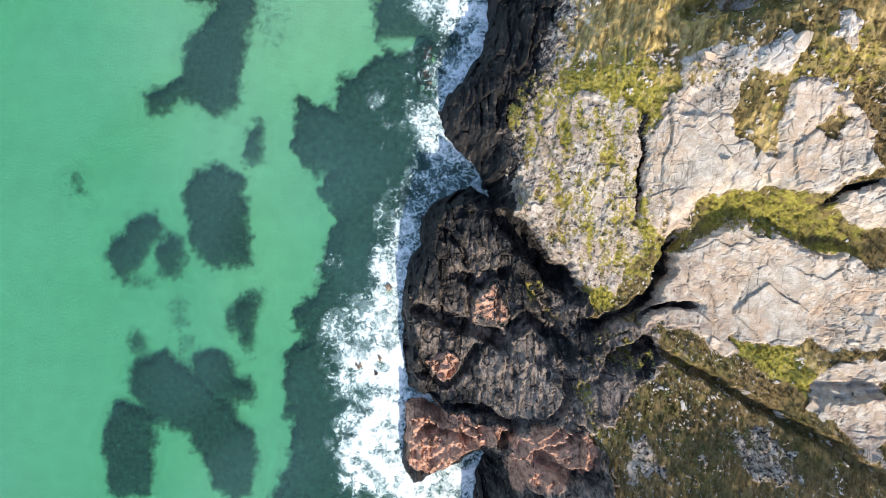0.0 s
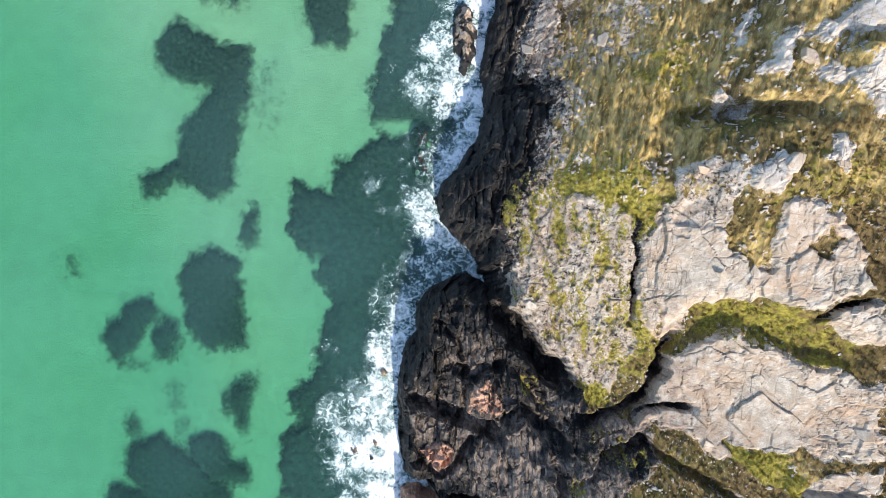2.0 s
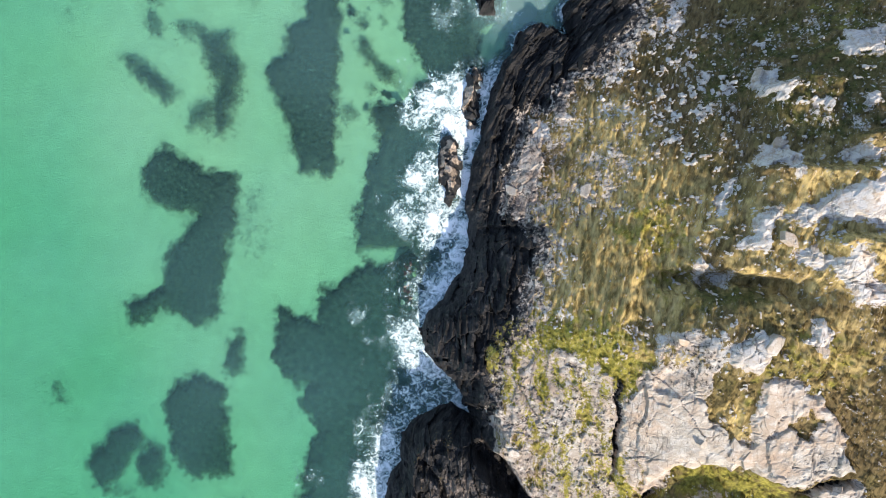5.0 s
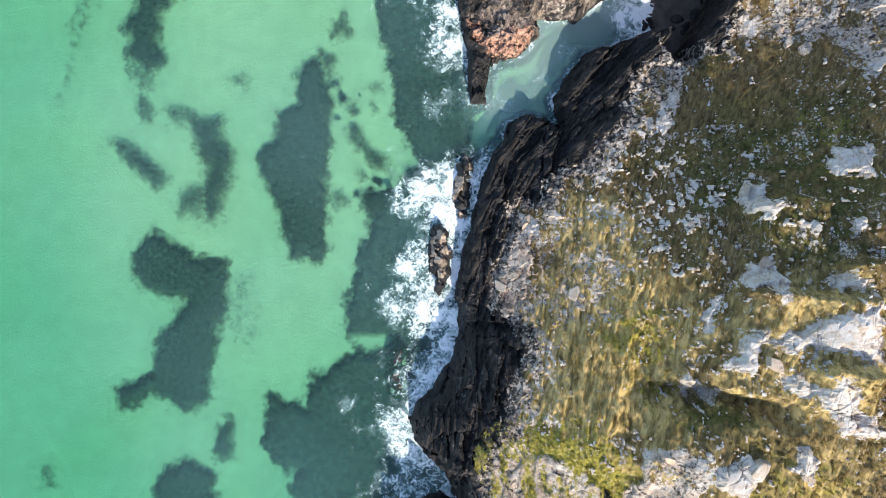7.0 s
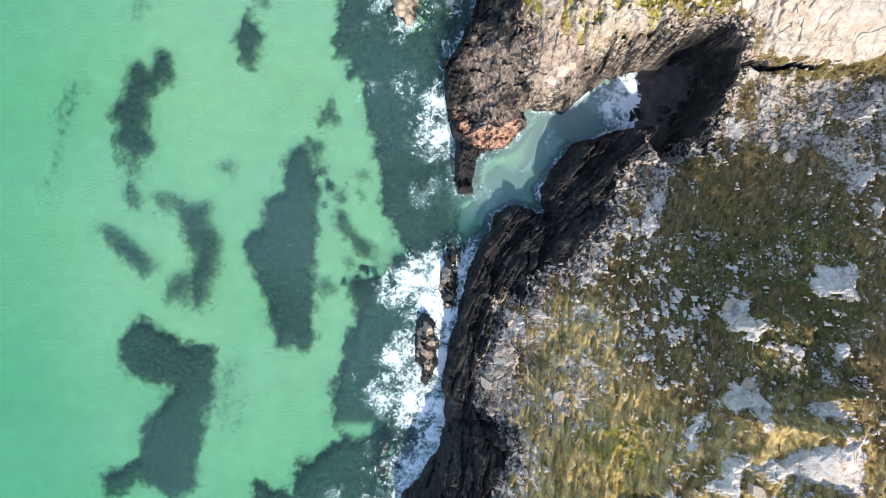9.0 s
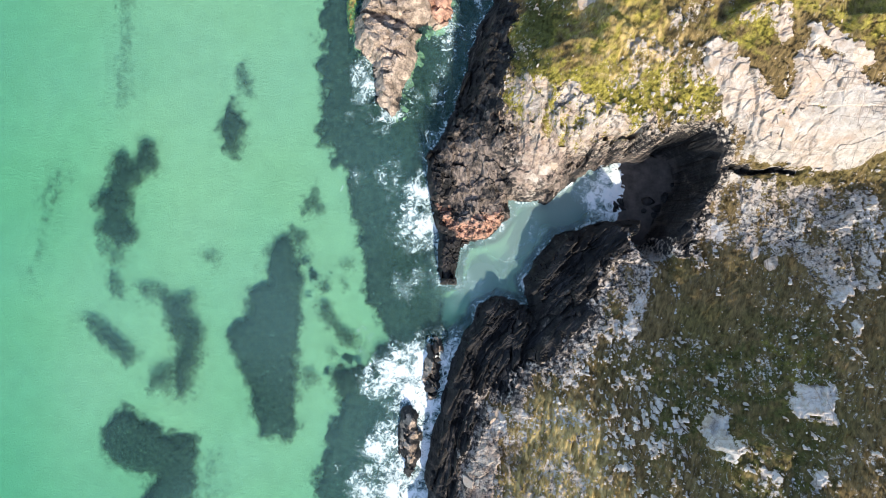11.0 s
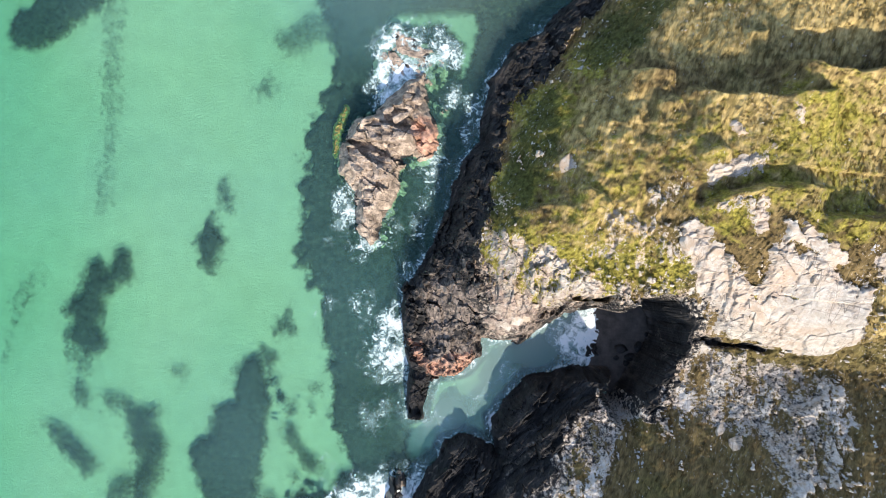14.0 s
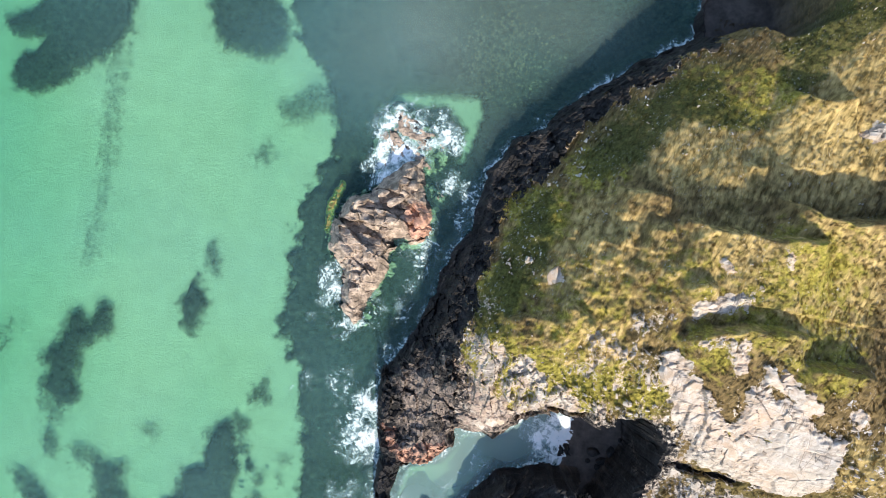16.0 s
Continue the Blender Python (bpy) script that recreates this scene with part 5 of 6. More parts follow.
BELT_SOUTH = [(-27.9, -51.7), (-25.3, -40.5), (-23.5, -30.9), (-25, -23.5), (-24.7, -17.8), (-21.9, -14), (-24.3, -10.3), (-20.2, -6.5), (-18.4, 1), (-16.6, 5.3), (-19.5, 9.5), (-18.6, 13.2), (-22.4, 14.6), (-24.3, 18.8), (-23.5, 25.8), (-17.8, 24), (-16, 29.7), (-13.2, 30.2), (-9.5, 34.5), (-7.5, 34.7), (-9.4, 36), (-11.3, 39.6), (-8.8, 50.9), (-7, 54.7)]
BELT_NORTH = [(-8, 59.3), (-3.3, 60.8), (0.3, 65.1), (-0.7, 67.9), (-3.6, 73.5), (-4.7, 82.8), (-6, 85.3), (-7.6, 92.8), (-7.5, 93.8), (-12, 98.8), (-11.3, 104), (-12.2, 113.4), (-11.7, 122.9), (-10.4, 123), (-8.7, 129), (-8.7, 133.8), (-10.8, 140.1), (-17.9, 147.4), (-19.9, 152.7), (-20.7, 161.3)]
kelp_bed(BELT_SOUTH + BELT_NORTH + [(44, 172), (44, 90), (20, 88), (14, 60), (8, 20), (6, -50)], "broad dark kelp forest along the foot of the rocks", 1.12, 1.5, BELT_HOLES)
kelp_bed([(-47.2, 49.1), (-43.5, 53), (-39.7, 50.2), (-35.9, 48.4), (-31.4, 48.1), (-31.5, 41), (-32.8, 35.4), (-34.5, 24.1), (-38.2, 22.9), (-41.1, 25.3), (-43.4, 25.8), (-49, 22.8), (-49.5, 26.6), (-43.5, 29), (-42.7, 34.2), (-37.6, 41.8), (-43.3, 42.7), (-46.6, 44.5)], "boot-shaped dark kelp bed on pale sand", 1)
kelp_bed([(-42.9, 9.1), (-41.1, 12.9), (-37.8, 14.6), (-33.1, 13), (-32.3, 4.6), (-31.5, -1.5), (-38, -2.1), (-41.4, 1.6), (-41.9, 6.3)], "oval dark kelp bed on pale sand", 1)
kelp_bed([(-32.9, 16.8), (-31.8, 20.1), (-29.9, 20.1), (-30.1, 15.9), (-31.7, 14.9)], "small dark kelp clump on pale sand", 0.9)
kelp_bed([(-31.1, 22.2), (-29.8, 22.6), (-29.8, 20.8), (-30.9, 20.6)], "small dark kelp clump on pale sand", 0.7)
kelp_bed([(-62.5, 12.6), (-60.8, 13.1), (-59, 9.3), (-61.2, 9.8)], "faint small kelp clump on pale sand", 0.55)
kelp_bed([(-27.1, -39.4), (-24.4, -37.5), (-19.6, -39.3), (-18.6, -44.9), (-28, -45.1)], "dark kelp bed on pale sand", 0.85)
kelp_bed([(-28.8, 99.8), (-27, 104.1), (-24.6, 100.8), (-25, 97.1), (-26.4, 95.2), (-28.3, 97)], "lens-shaped dark kelp bed on pale sand", 0.85)
kelp_bed([(-14.5, 88.9), (-12.2, 89.9), (-11.6, 86.6), (-13.9, 85.6)], "small kelp clump on pale sand", 0.7)
kelp_bed([(-26.5, 109.5), (-25.2, 110.8), (-23.6, 107.3), (-24.2, 105.2), (-25.9, 106.7)], "faint kelp clump on pale sand", 0.65)
kelp_bed([(-21.7, 126.2), (-19.9, 128.2), (-18, 127.3), (-19.3, 125.2), (-21.2, 124.8)], "faint kelp clump on pale sand", 0.45)
kelp_bed([(32.9, 166.9), (33.1, 163), (31.5, 157.7), (23, 150.2), (21.6, 144.1), (15.9, 139.7), (13.2, 131.7), (16.2, 128.1), (19.6, 135.4), (26.1, 141.4), (32.7, 147.5), (42.6, 156.2), (47.6, 160), (45.9, 169.4)], "dark weed band along the foot of the black rocks", 1.4)
kelp_bed([(10.7, 149.1), (11.5, 153.1), (15.8, 155.8), (21.7, 155), (23.9, 150.6), (21.8, 144), (16.6, 141.5), (12.3, 143.6)], "dark weedy patch of stones under water", 1.1)
kelp_bed([(-3.1, 149.3), (3.2, 151.5), (10.2, 149.9), (11.3, 144.3), (4.6, 144), (-1.2, 144.8)], "faint weedy patch in murky water", 0.35)
kelp_bed([(-31.2, 46), (-27.4, 47), (-25.4, 36.7), (-27.2, 32.9), (-31, 37.5)], "thin drift of loose brown weed", 0.22)
kelp_bed([(-56.3, 92.6), (-54, 91.7), (-57, 83.2), (-59.6, 72.8), (-60.6, 73.7), (-58, 85)], "thin drift of loose brown weed", 0.25)
kelp_bed([(-51.4, 150.5), (-46.8, 151.4), (-44.8, 136.4), (-43.7, 116.6), (-43.8, 103.3), (-46.1, 102.9), (-46.8, 116), (-48.3, 132.9)], "thin drift of loose brown weed", 0.27)
kelp_bed([(-51.4, -20.8), (-50.1, -18), (-45.4, -17), (-40.6, -20.7), (-34.9, -25.3), (-31.1, -30.9), (-30.1, -34.6), (-31, -40.3), (-35.5, -40.3), (-38, -35.7), (-41, -30.5), (-44.3, -28.4), (-47.3, -29), (-47.8, -33.9), (-47.7, -40.5), (-54.5, -40.6), (-55.5, -31.2), (-53.7, -25.5), (-50, -26), (-48.1, -27.3), (-50.9, -23.6)], "large dark kelp bed curving round a sandy gap", 1.1)
kelp_bed([(-41.1, -17.8), (-36.9, -16.4), (-34.1, -18.7), (-33.6, -21.5), (-30.8, -21.5), (-31.2, -24.7), (-34, -24.8), (-36.8, -24.4), (-40.6, -20.7)], "dark kelp bed with a pointed arm on pale sand", 1)
kelp_bed([(-51.8, -14.2), (-50.1, -13.7), (-49.1, -16.1), (-50.5, -16.6)], "small dark kelp clump on pale sand", 0.75)
kelp_bed([(-55.4, -1.2), (-54.5, 1.7), (-50.4, 5.5), (-47.6, 6), (-46.1, 3.7), (-48.4, 0.8), (-50.3, -2), (-52.6, -4.9), (-54, -3.9)], "curved dark kelp bed on pale sand", 1)
kelp_bed([(-45.6, 2.7), (-43.3, 2.3), (-42.3, -1), (-43.7, -3.8), (-46.5, -3.4), (-47.3, -1)], "dark kelp clump beside a curved bed", 0.9)
kelp_bed([(-51.6, -4.4), (-47.4, -4.8), (-48.3, -6.2), (-51.2, -5.8)], "faint kelp clump on pale sand", 0.5)
kelp_bed([(-35.1, -12.1), (-34.2, -9.3), (-32.4, -6.9), (-29.6, -6.9), (-29.4, -8.3), (-30.9, -11.1), (-30.4, -14.9), (-31.3, -16.8), (-32.8, -14)], "thin ragged kelp bed on pale sand", 0.85)
kelp_bed([(-44.6, -8.5), (-42.7, -8), (-41.7, -12.2), (-43.6, -13.2)], "faint kelp clump on pale sand", 0.38)
kelp_bed([(-43.1, -14.6), (-41.2, -14.1), (-40.7, -16), (-42.6, -16.9)], "faint kelp clump on pale sand", 0.38)
kelp_bed([(-26.4, 64.9), (-25.1, 67.8), (-22.7, 68.8), (-22.8, 72.5), (-20, 74.4), (-19.7, 79.1), (-18.3, 81.5), (-15.9, 80.1), (-14.4, 74.6), (-14.3, 68.9), (-15.2, 65.2), (-15, 54.9), (-14.4, 50.2), (-15.8, 48.7), (-20.5, 49.1), (-21.5, 52.8), (-22.5, 57.5), (-24.5, 61.2)], "long upright dark kelp bed on pale sand", 1.1)
kelp_bed([(-17.2, 82), (-16, 83.4), (-13.6, 82.1), (-14.5, 80.2)], "small dark kelp clump on pale sand", 0.75)
kelp_bed([(-14.3, 78.8), (-13.6, 79.1), (-12.8, 78.6), (-12.9, 77.7), (-13.8, 77.6)], "small dark kelp clump on pale sand", 0.65)
kelp_bed([(-11.5, 74.2), (-10.7, 74.5), (-9.8, 74), (-10, 73), (-11, 72.8)], "small dark kelp clump on pale sand", 0.65)
kelp_bed([(-8.1, 74.7), (-7.4, 75), (-6.6, 74.5), (-6.8, 73.6), (-7.7, 73.5)], "small dark kelp clump on pale sand", 0.65)
kelp_bed([(-13, 75.7), (-12.4, 76), (-11.7, 75.6), (-11.8, 74.8), (-12.6, 74.7)], "faint kelp clump on pale sand", 0.65)
kelp_bed([(-13.5, 59.3), (-12.4, 59.7), (-11.4, 59.1), (-11.6, 57.8), (-12.8, 57.6)], "small dark kelp clump on pale sand", 0.65)
kelp_bed([(-9.3, 62.8), (-8.8, 63), (-8.2, 62.7), (-8.3, 62), (-9, 61.9)], "faint kelp clump on pale sand", 0.65)
kelp_bed([(-7.7, 77.6), (-7.2, 77.9), (-6.6, 77.6), (-6.7, 76.9), (-7.4, 76.8)], "faint kelp clump on pale sand", 0.65)
kelp_bed([(-30.2, 78.6), (-29.5, 78.9), (-28.7, 78.5), (-28.9, 77.6), (-29.8, 77.4)], "small dark kelp clump on pale sand", 0.65)
kelp_bed([(-11.5, 70.9), (-9.7, 70.9), (-8.7, 67.6), (-4.9, 65.8), (-4.8, 63.5), (-8.6, 65.8), (-11, 69)], "thin ragged kelp bed on pale sand", 0.8)
kelp_bed([(-9, 59.7), (-5.7, 60.2), (-4.7, 57.9), (-6.6, 56), (-8.5, 56.9)], "thin ragged kelp bed on pale sand", 0.55)
kelp_bed([(-46.6, 94.4), (-44.3, 95.4), (-43.3, 93.6), (-41.5, 96.9), (-39.6, 96.5), (-39.2, 92.7), (-41.8, 91.3), (-43.1, 88.9), (-43.4, 83.3), (-42.4, 81.4), (-45.1, 79.5), (-48.5, 82.2), (-48.2, 85.9), (-50.1, 86.8), (-47.8, 88.8)], "ragged dark kelp bed on pale sand", 0.9)
kelp_bed([(-49.4, 80.8), (-45.1, 79.5), (-44.1, 76.7), (-46.9, 77.1)], "faint kelp clump on pale sand", 0.5)
kelp_bed([(-46.4, 75.2), (-45, 74.8), (-44.4, 71.1), (-45.8, 71.5)], "thin ragged kelp bed on pale sand", 0.7)
kelp_bed([(-42.6, 73), (-38.4, 73.6), (-37.4, 71.3), (-40.6, 70.7)], "thin ragged kelp bed on pale sand", 0.7)
kelp_bed([(-50.8, 68.1), (-48.5, 67.7), (-44.6, 64.5), (-41.3, 61.4), (-42.2, 60.4), (-45.5, 61.7), (-48.9, 64.9)], "slanting thin kelp bed on pale sand", 0.85)
kelp_bed([(-37.4, 71.3), (-32.7, 71.8), (-32.1, 68.6), (-30.2, 64.9), (-30.9, 60.2), (-32.3, 58.3), (-33.1, 55.1), (-35, 54.5), (-35.1, 59.2), (-34.8, 63.9), (-36.8, 67.5)], "ragged thin kelp bed on pale sand", 0.8)
kelp_bed([(-39.8, 58.1), (-36.6, 61), (-35.1, 59.2), (-35.9, 55.9), (-39.2, 55.4)], "thin ragged kelp bed on pale sand", 0.65)
kelp_bed([(-58.5, 87.5), (-56.8, 91.3), (-55.4, 92.3), (-55.8, 88.6), (-57.9, 83.8)], "thin drift of loose brown weed", 0.3)
kelp_bed([(-66.5, 140.9), (-62.6, 142.6), (-58.3, 149.2), (-46.4, 151.5), (-46.5, 142.8), (-48.5, 138.6), (-52.5, 134.9), (-55.8, 132.4), (-59, 129.4), (-62.9, 130.1), (-63.7, 133.7), (-60.4, 136.3), (-58.9, 138.5), (-61, 139.1), (-63.7, 138.5)], "large dark kelp bed with ragged edges", 1.1)
kelp_bed([(-33.5, 149.2), (-31.5, 153.4), (-23.2, 155), (-19.8, 147), (-20.1, 143.6), (-22.6, 141.7), (-26.6, 142.8), (-29.3, 142.3), (-32.1, 146.6)], "dark kelp bed with ragged edges", 0.85)
kelp_bed([(-19.4, 135.1), (-16.8, 136.6), (-13.5, 139.1), (-7.8, 139.2), (-9, 135.7), (-16, 132.4), (-17.9, 132.5)], "faint kelp bed in murky water", 0.5)


# ---- rocks in the water ----
def islet(name, poly, label, tall, size, dark_share=0.3, red=(), lean=0.0, seed=0, group="", cover=None):
    """A rock that stands in the sea: a jointed, stepped mass with a ragged foot."""
    px, py = [p[0] for p in poly], [p[1] for p in poly]
    x, y = np.meshgrid(np.arange(min(px) - 1.5, max(px) + 1.5, 0.14), np.arange(min(py) - 1.5, max(py) + 1.5, 0.14))
    f = sdf(poly, x + 0.5 * fbm(x / 1.6, y / 1.6, 4, seed + 2), y + 0.5 * fbm(x / 1.6, y / 1.6, 4, seed + 4))
    b1, g1 = blocks(x, y, size * 1.1, 2.4, lean, seed + 6)
    b2, g2 = blocks(x, y, size * 0.45, 1.7, lean + 0.3, seed + 8)
    gap = step(-0.2, 0.3, fbm(x / 2.0, y / 2.0, 3, seed + 3)) * np.maximum(1 - g1 / 0.06, 0.6 * (1 - g2 / 0.08)).clip(0, 1)
    body = tall * step(-0.2, 2.2, f) ** 0.7 + (2.5 * b1 + 1.2 * b2) * min(1.0, tall) + 0.22 * fbm(x / 0.6, y / 0.6, 4, seed + 9) - 0.35 * gap
    z = np.minimum(body, 0.1 + 1.6 * f + 0.5 * b2)
    z = np.where(f < 0, 1.1 * f - 0.1 + 0.3 * b2, z)
    dark = ((fbm(x / 1.8, y / 1.8, 3, seed + 12) + dark_share * 1.3 - 0.35) * 4 + (0.5 - z)).clip(0, 1)
    q = np.maximum.reduce([f[:-1, :-1], f[1:, :-1], f[:-1, 1:], f[1:, 1:]]) > (-0.3 if cover else -1.3)
    me = grid_mesh(name, x, y, z, q, {"joint": gap, "dark": dark, "red": spots(list(red), x, y), "dense": f * 0}, q)
    ob = new(name, me)
    me.materials.append(cover or ISLET_M)
    return tagged(ob, label, "rock" if label else "", group)


def boulder_mesh(seed, sx, sy, sz):
    rnd = random.Random(seed)
    bm = bmesh.new()
    bmesh.ops.create_icosphere(bm, subdivisions=3, radius=1.0)
    cuts = [Vector((rnd.uniform(-1, 1), rnd.uniform(-1, 1), rnd.uniform(-0.4, 1))).normalized() for _ in range(16)]
    for v in bm.verts:
        p = v.co.copy()
        for c in cuts:
            over = p.dot(c) - 0.58
            if over > 0:
                p -= c * over
        p += 0.05 * Vector((noise.noise(p * 2.5 + Vector((seed, 0, 0))), noise.noise(p * 2.5 + Vector((0, seed, 0))), noise.noise(p * 3.1)))
        v.co = Vector((p.x * sx, p.y * sy, p.z * sz))
    me = bpy.data.meshes.new("boulder")
    bm.to_mesh(me)
    bm.free()
    at = me.attributes.new("red", "FLOAT", "POINT")
    me.materials.append(ISLET_M)
    return me


def add_boulder(parent, x, y, z, sx, sy, sz, turn, seed, red=0.0, label="", dark=0.0):
    """A loose block that lies on an islet, as one of its parts."""
    me = boulder_mesh(seed, sx, sy, sz)
    me.attributes["red"].data.foreach_set("value", np.full(len(me.vertices), red, np.float32))
    me.attributes.new("dark", "FLOAT", "POINT").data.foreach_set("value", np.full(len(me.vertices), dark, np.float32))
    ob = new("red_block" if red else "block", me)
    ob.matrix_basis = pose(x - parent.location.x, y - parent.location.y, z, 0, 0, turn)
    ob.parent = parent
    return tagged(ob, label) if label else ob


ISLET = [(0.1, 101.9), (-2.5, 104.2), (-3.1, 106.4), (-3.3, 110.1), (-6.3, 113.3), (-6.3, 118.0), (-4.3, 122.3), (-0.9, 124.1), (1.4, 126.9), (3.7, 129.4), (6.2, 131.1), (7.3, 126.2), (9.4, 121.9), (9.6, 118.2), (7.6, 116.4), (4.7, 116.5), (3.7, 110.5), (1.7, 106.4), (1.3, 103.1)]
stack = tagged(new("rock_islet"), "brown jointed rock islet ringed by white surf", "rock")
stack.empty_display_size = 2.0
stack.location = (1.5, 113.0, 0.0)
mass = islet("rock_mass", ISLET, "", 3.4, 2.4, 0.22, [(7.3, 121.0, 2.2), (8.0, 119.3, 2)], 1.25, 100)
mass.parent = stack
mass.matrix_parent_inverse = Matrix.Translation((-1.5, -113.0, 0.0))
for (bx, by), bz, size3, turn, red in zip(
        [(7.6, 120.3), (7.5, 118.4), (3.4, 122.6), (1.3, 123.4), (5.9, 125.6), (-2.0, 121.4), (3.0, 119.1), (-2.0, 114.1), (0.9, 113.7), (0.4, 109.0), (-0.2, 104.8), (4.5, 128.1)],
        (2.4, 1.8, 3.7, 3.7, 3.4, 3.3, 3.7, 3.3, 3.6, 2.7, 1.5, 2.4),
        ((1.9, 1.5, 1.0), (1.4, 1.2, 0.9), (2.3, 0.9, 0.8), (1.5, 0.8, 0.8), (1.3, 1.1, 1.0), (1.9, 0.9, 0.9), (1.8, 1.0, 0.9), (1.1, 2.0, 0.9), (1.3, 1.5, 1.0), (1.2, 1.9, 0.9), (1.0, 1.4, 0.7), (1.4, 0.9, 0.9)),
        (20, 60, 25, 30, 10, 35, 20, 5, 15, -10, 10, 40), (1, 1, 0, 0, 0, 0, 0, 0, 0, 0, 0, 0)):
    add_boulder(stack, bx, by, bz, *size3, turn, int(bx * 10), red, "rust-red block" if red else "")
islet("awash_reef", [(-0.2, 127.6), (-1.5, 131.1), (-1.2, 135.4), (0.6, 138.1), (3.7, 136.8), (7.4, 134.6), (9.7, 132.3), (7.5, 129.0), (4.4, 130.3), (2.2, 127.5)], "low rock reef awash with surf", 0.14, 1.8, 0.1, (), 1.0, 120)
islet("weedy_ledge", [(-7.4, 116.8), (-7.5, 120.5), (-6.2, 124.3), (-5.7, 124.2), (-6.6, 119.6), (-6.8, 116.0)], "narrow weed-covered ledge just under water", 0.05, 1.0, 0.0, (), 1.2, 130, "", WEED_M)


def skerry(outline, label, tall, size, dark_share, seed, loose):
    """A long rock in the surf with loose blocks on its back."""
    mx, my = sum(p[0] for p in outline) / len(outline), sum(p[1] for p in outline) / len(outline)
    whole = tagged(new("skerry"), label, "rock", "skerries off the cliff")
    whole.location = (mx, my, 0.0)
    body = islet("rock_mass", outline, "", tall, size, dark_share, (), 0.1, seed)
    body.parent = whole
    body.matrix_parent_inverse = Matrix.Translation((-mx, -my, 0.0))
    for k, (px, py, wide) in enumerate(loose):
        add_boulder(whole, px, py, 0.62 * tall, wide, wide * 1.5, wide * 0.8, 8 + 31 * k, seed + k, 0.0, "", 0.75)


skerry([(7.3, 66.5), (9.4, 66.0), (9.3, 62.3), (8.7, 56.3), (6.9, 56.0), (5.8, 59.5), (6.4, 63.2)], "narrow brown skerry in white surf", 1.7, 1.6, 0.5, 140, ((8.2, 64.6, 0.8), (7.6, 61.2, 0.9), (7.5, 58.0, 0.8), (8.4, 62.8, 0.6)))
skerry([(2.9, 55.0), (6.1, 55.1), (6.4, 51.2), (6.1, 46.6), (4.5, 43.3), (3.4, 44.2), (2.2, 49.3)], "dark brown skerry in white surf", 2.0, 1.9, 0.62, 150, ((4.6, 53.4, 1.0), (4.0, 50.0, 1.1), (4.8, 47.2, 0.9), (4.3, 45.2, 0.7)))
islet("boulder", [(-10.9, -17.3), (-10.0, -15.5), (-8.8, -16.4), (-8.9, -19.1), (-10.2, -19.6)], "brown boulder in churning surf", 0.9, 1.0, 0.2, (), 0.4, 160, "boulders in the surf")
islet("boulder", [(-9.5, -4.8), (-8.3, -4.2), (-7.3, -5.2), (-8.3, -6.2)], "small wet boulder in churning surf", 0.7, 0.9, 0.2, (), 0.2, 170, "boulders in the surf")
islet("boulder", [(-13.4, -17.4), (-12.3, -16.6), (-12.1, -18.3), (-13.0, -18.6)], "small wet boulder in churning surf", 0.5, 0.8, 0.2, (), 0.2, 180, "boulders in the surf")
islet("boulder", [(-3.1, 34.1), (-1.8, 34.4), (-1.5, 32.3), (-2.9, 32.0)], "pale boulder just awash beside the cliff", 0.03, 0.9, 0.4, (), 0.2, 190, "boulders in the surf")
islet("boulder", [(-3.0, 30.4), (-1.7, 30.7), (-1.5, 27.4), (-2.8, 27.2)], "pale boulder just awash beside the cliff", 0.03, 0.9, 0.4, (), 0.2, 200, "boulders in the surf")
islet("boulder", [(36.1, 89.5), (38.1, 89.7), (38.5, 87.5), (36.5, 86.9)], "dark boulder in the surf of the cove", 1.6, 0.9, 1.0, (), 0.2, 210, "boulders in the surf")
islet("boulder", [(8.6, 125.9), (10.3, 125.3), (10.7, 124.5), (9.3, 124.7)], "small brown boulder beside the islet", 0.5, 0.9, 0.2, (), 0.2, 220, "boulders in the surf")

# ---- boulders on the beach of the cove ----
BEACH_BOULDERS = [(41.8, 89.1), (43.4, 88), (44.4, 89.7), (42.8, 86.9), (41.2, 87.6), (47.1, 86.1), (45.6, 91.8), (48.6, 92.9)]
for k, (bx, by) in enumerate(BEACH_BOULDERS):
    size = (1.5, 1.2, 1.3, 0.8, 0.7, 0.9, 0.6, 0.7)[k]
    me = boulder_mesh(500 + k, size, size * 0.75, size * 0.6)
    me.attributes.new("dark", "FLOAT", "POINT").data.foreach_set("value", np.full(len(me.vertices), 0.9, np.float32))
    ob = new("boulder", me)
    ob.matrix_basis = pose(bx, by, float(ground_at(bx, by)) + 0.2 * size, 0, 0, 47 * k)
    tagged(ob, "dark wet boulder on the grey beach of the cove", "rock", "boulders on the beach")

# ---- surf ----
SURF_SOUTH = [(-2.7, -38.4, 5, 1), (2.8, -36.5, 5, 0.9), (-12, -34.9, 4, 0.9), (-6.5, -34.8, 5, 1), (6.5, -33.7, 3.5, 0.7), (-10.2, -30.2, 6, 1), (-7.5, -24.7, 5, 1), (-12.2, -19.2, 5, 0.8), (-8.6, -18.2, 6, 1), (-15.1, -13.7, 4, 0.6), (-11.4, -13.6, 6, 0.75), (-7.8, -9.9, 6, 0.75), (-7, -2.5, 4, 0.8), (-17.1, -0.8, 2, 0.3), (-5.2, 0.3, 3, 0.8), (-3.8, 3.1, 3, 0.7), (-2.5, 9.6, 3, 0.4), (5.3, 11.6, 2.5, 0.8), (1.1, 12.4, 3.5, 0.5), (2, 17.5, 3, 0.7), (-0.5, 18.7, 4, 0.75), (-1.3, 18.9, 3.2, 0.8)]
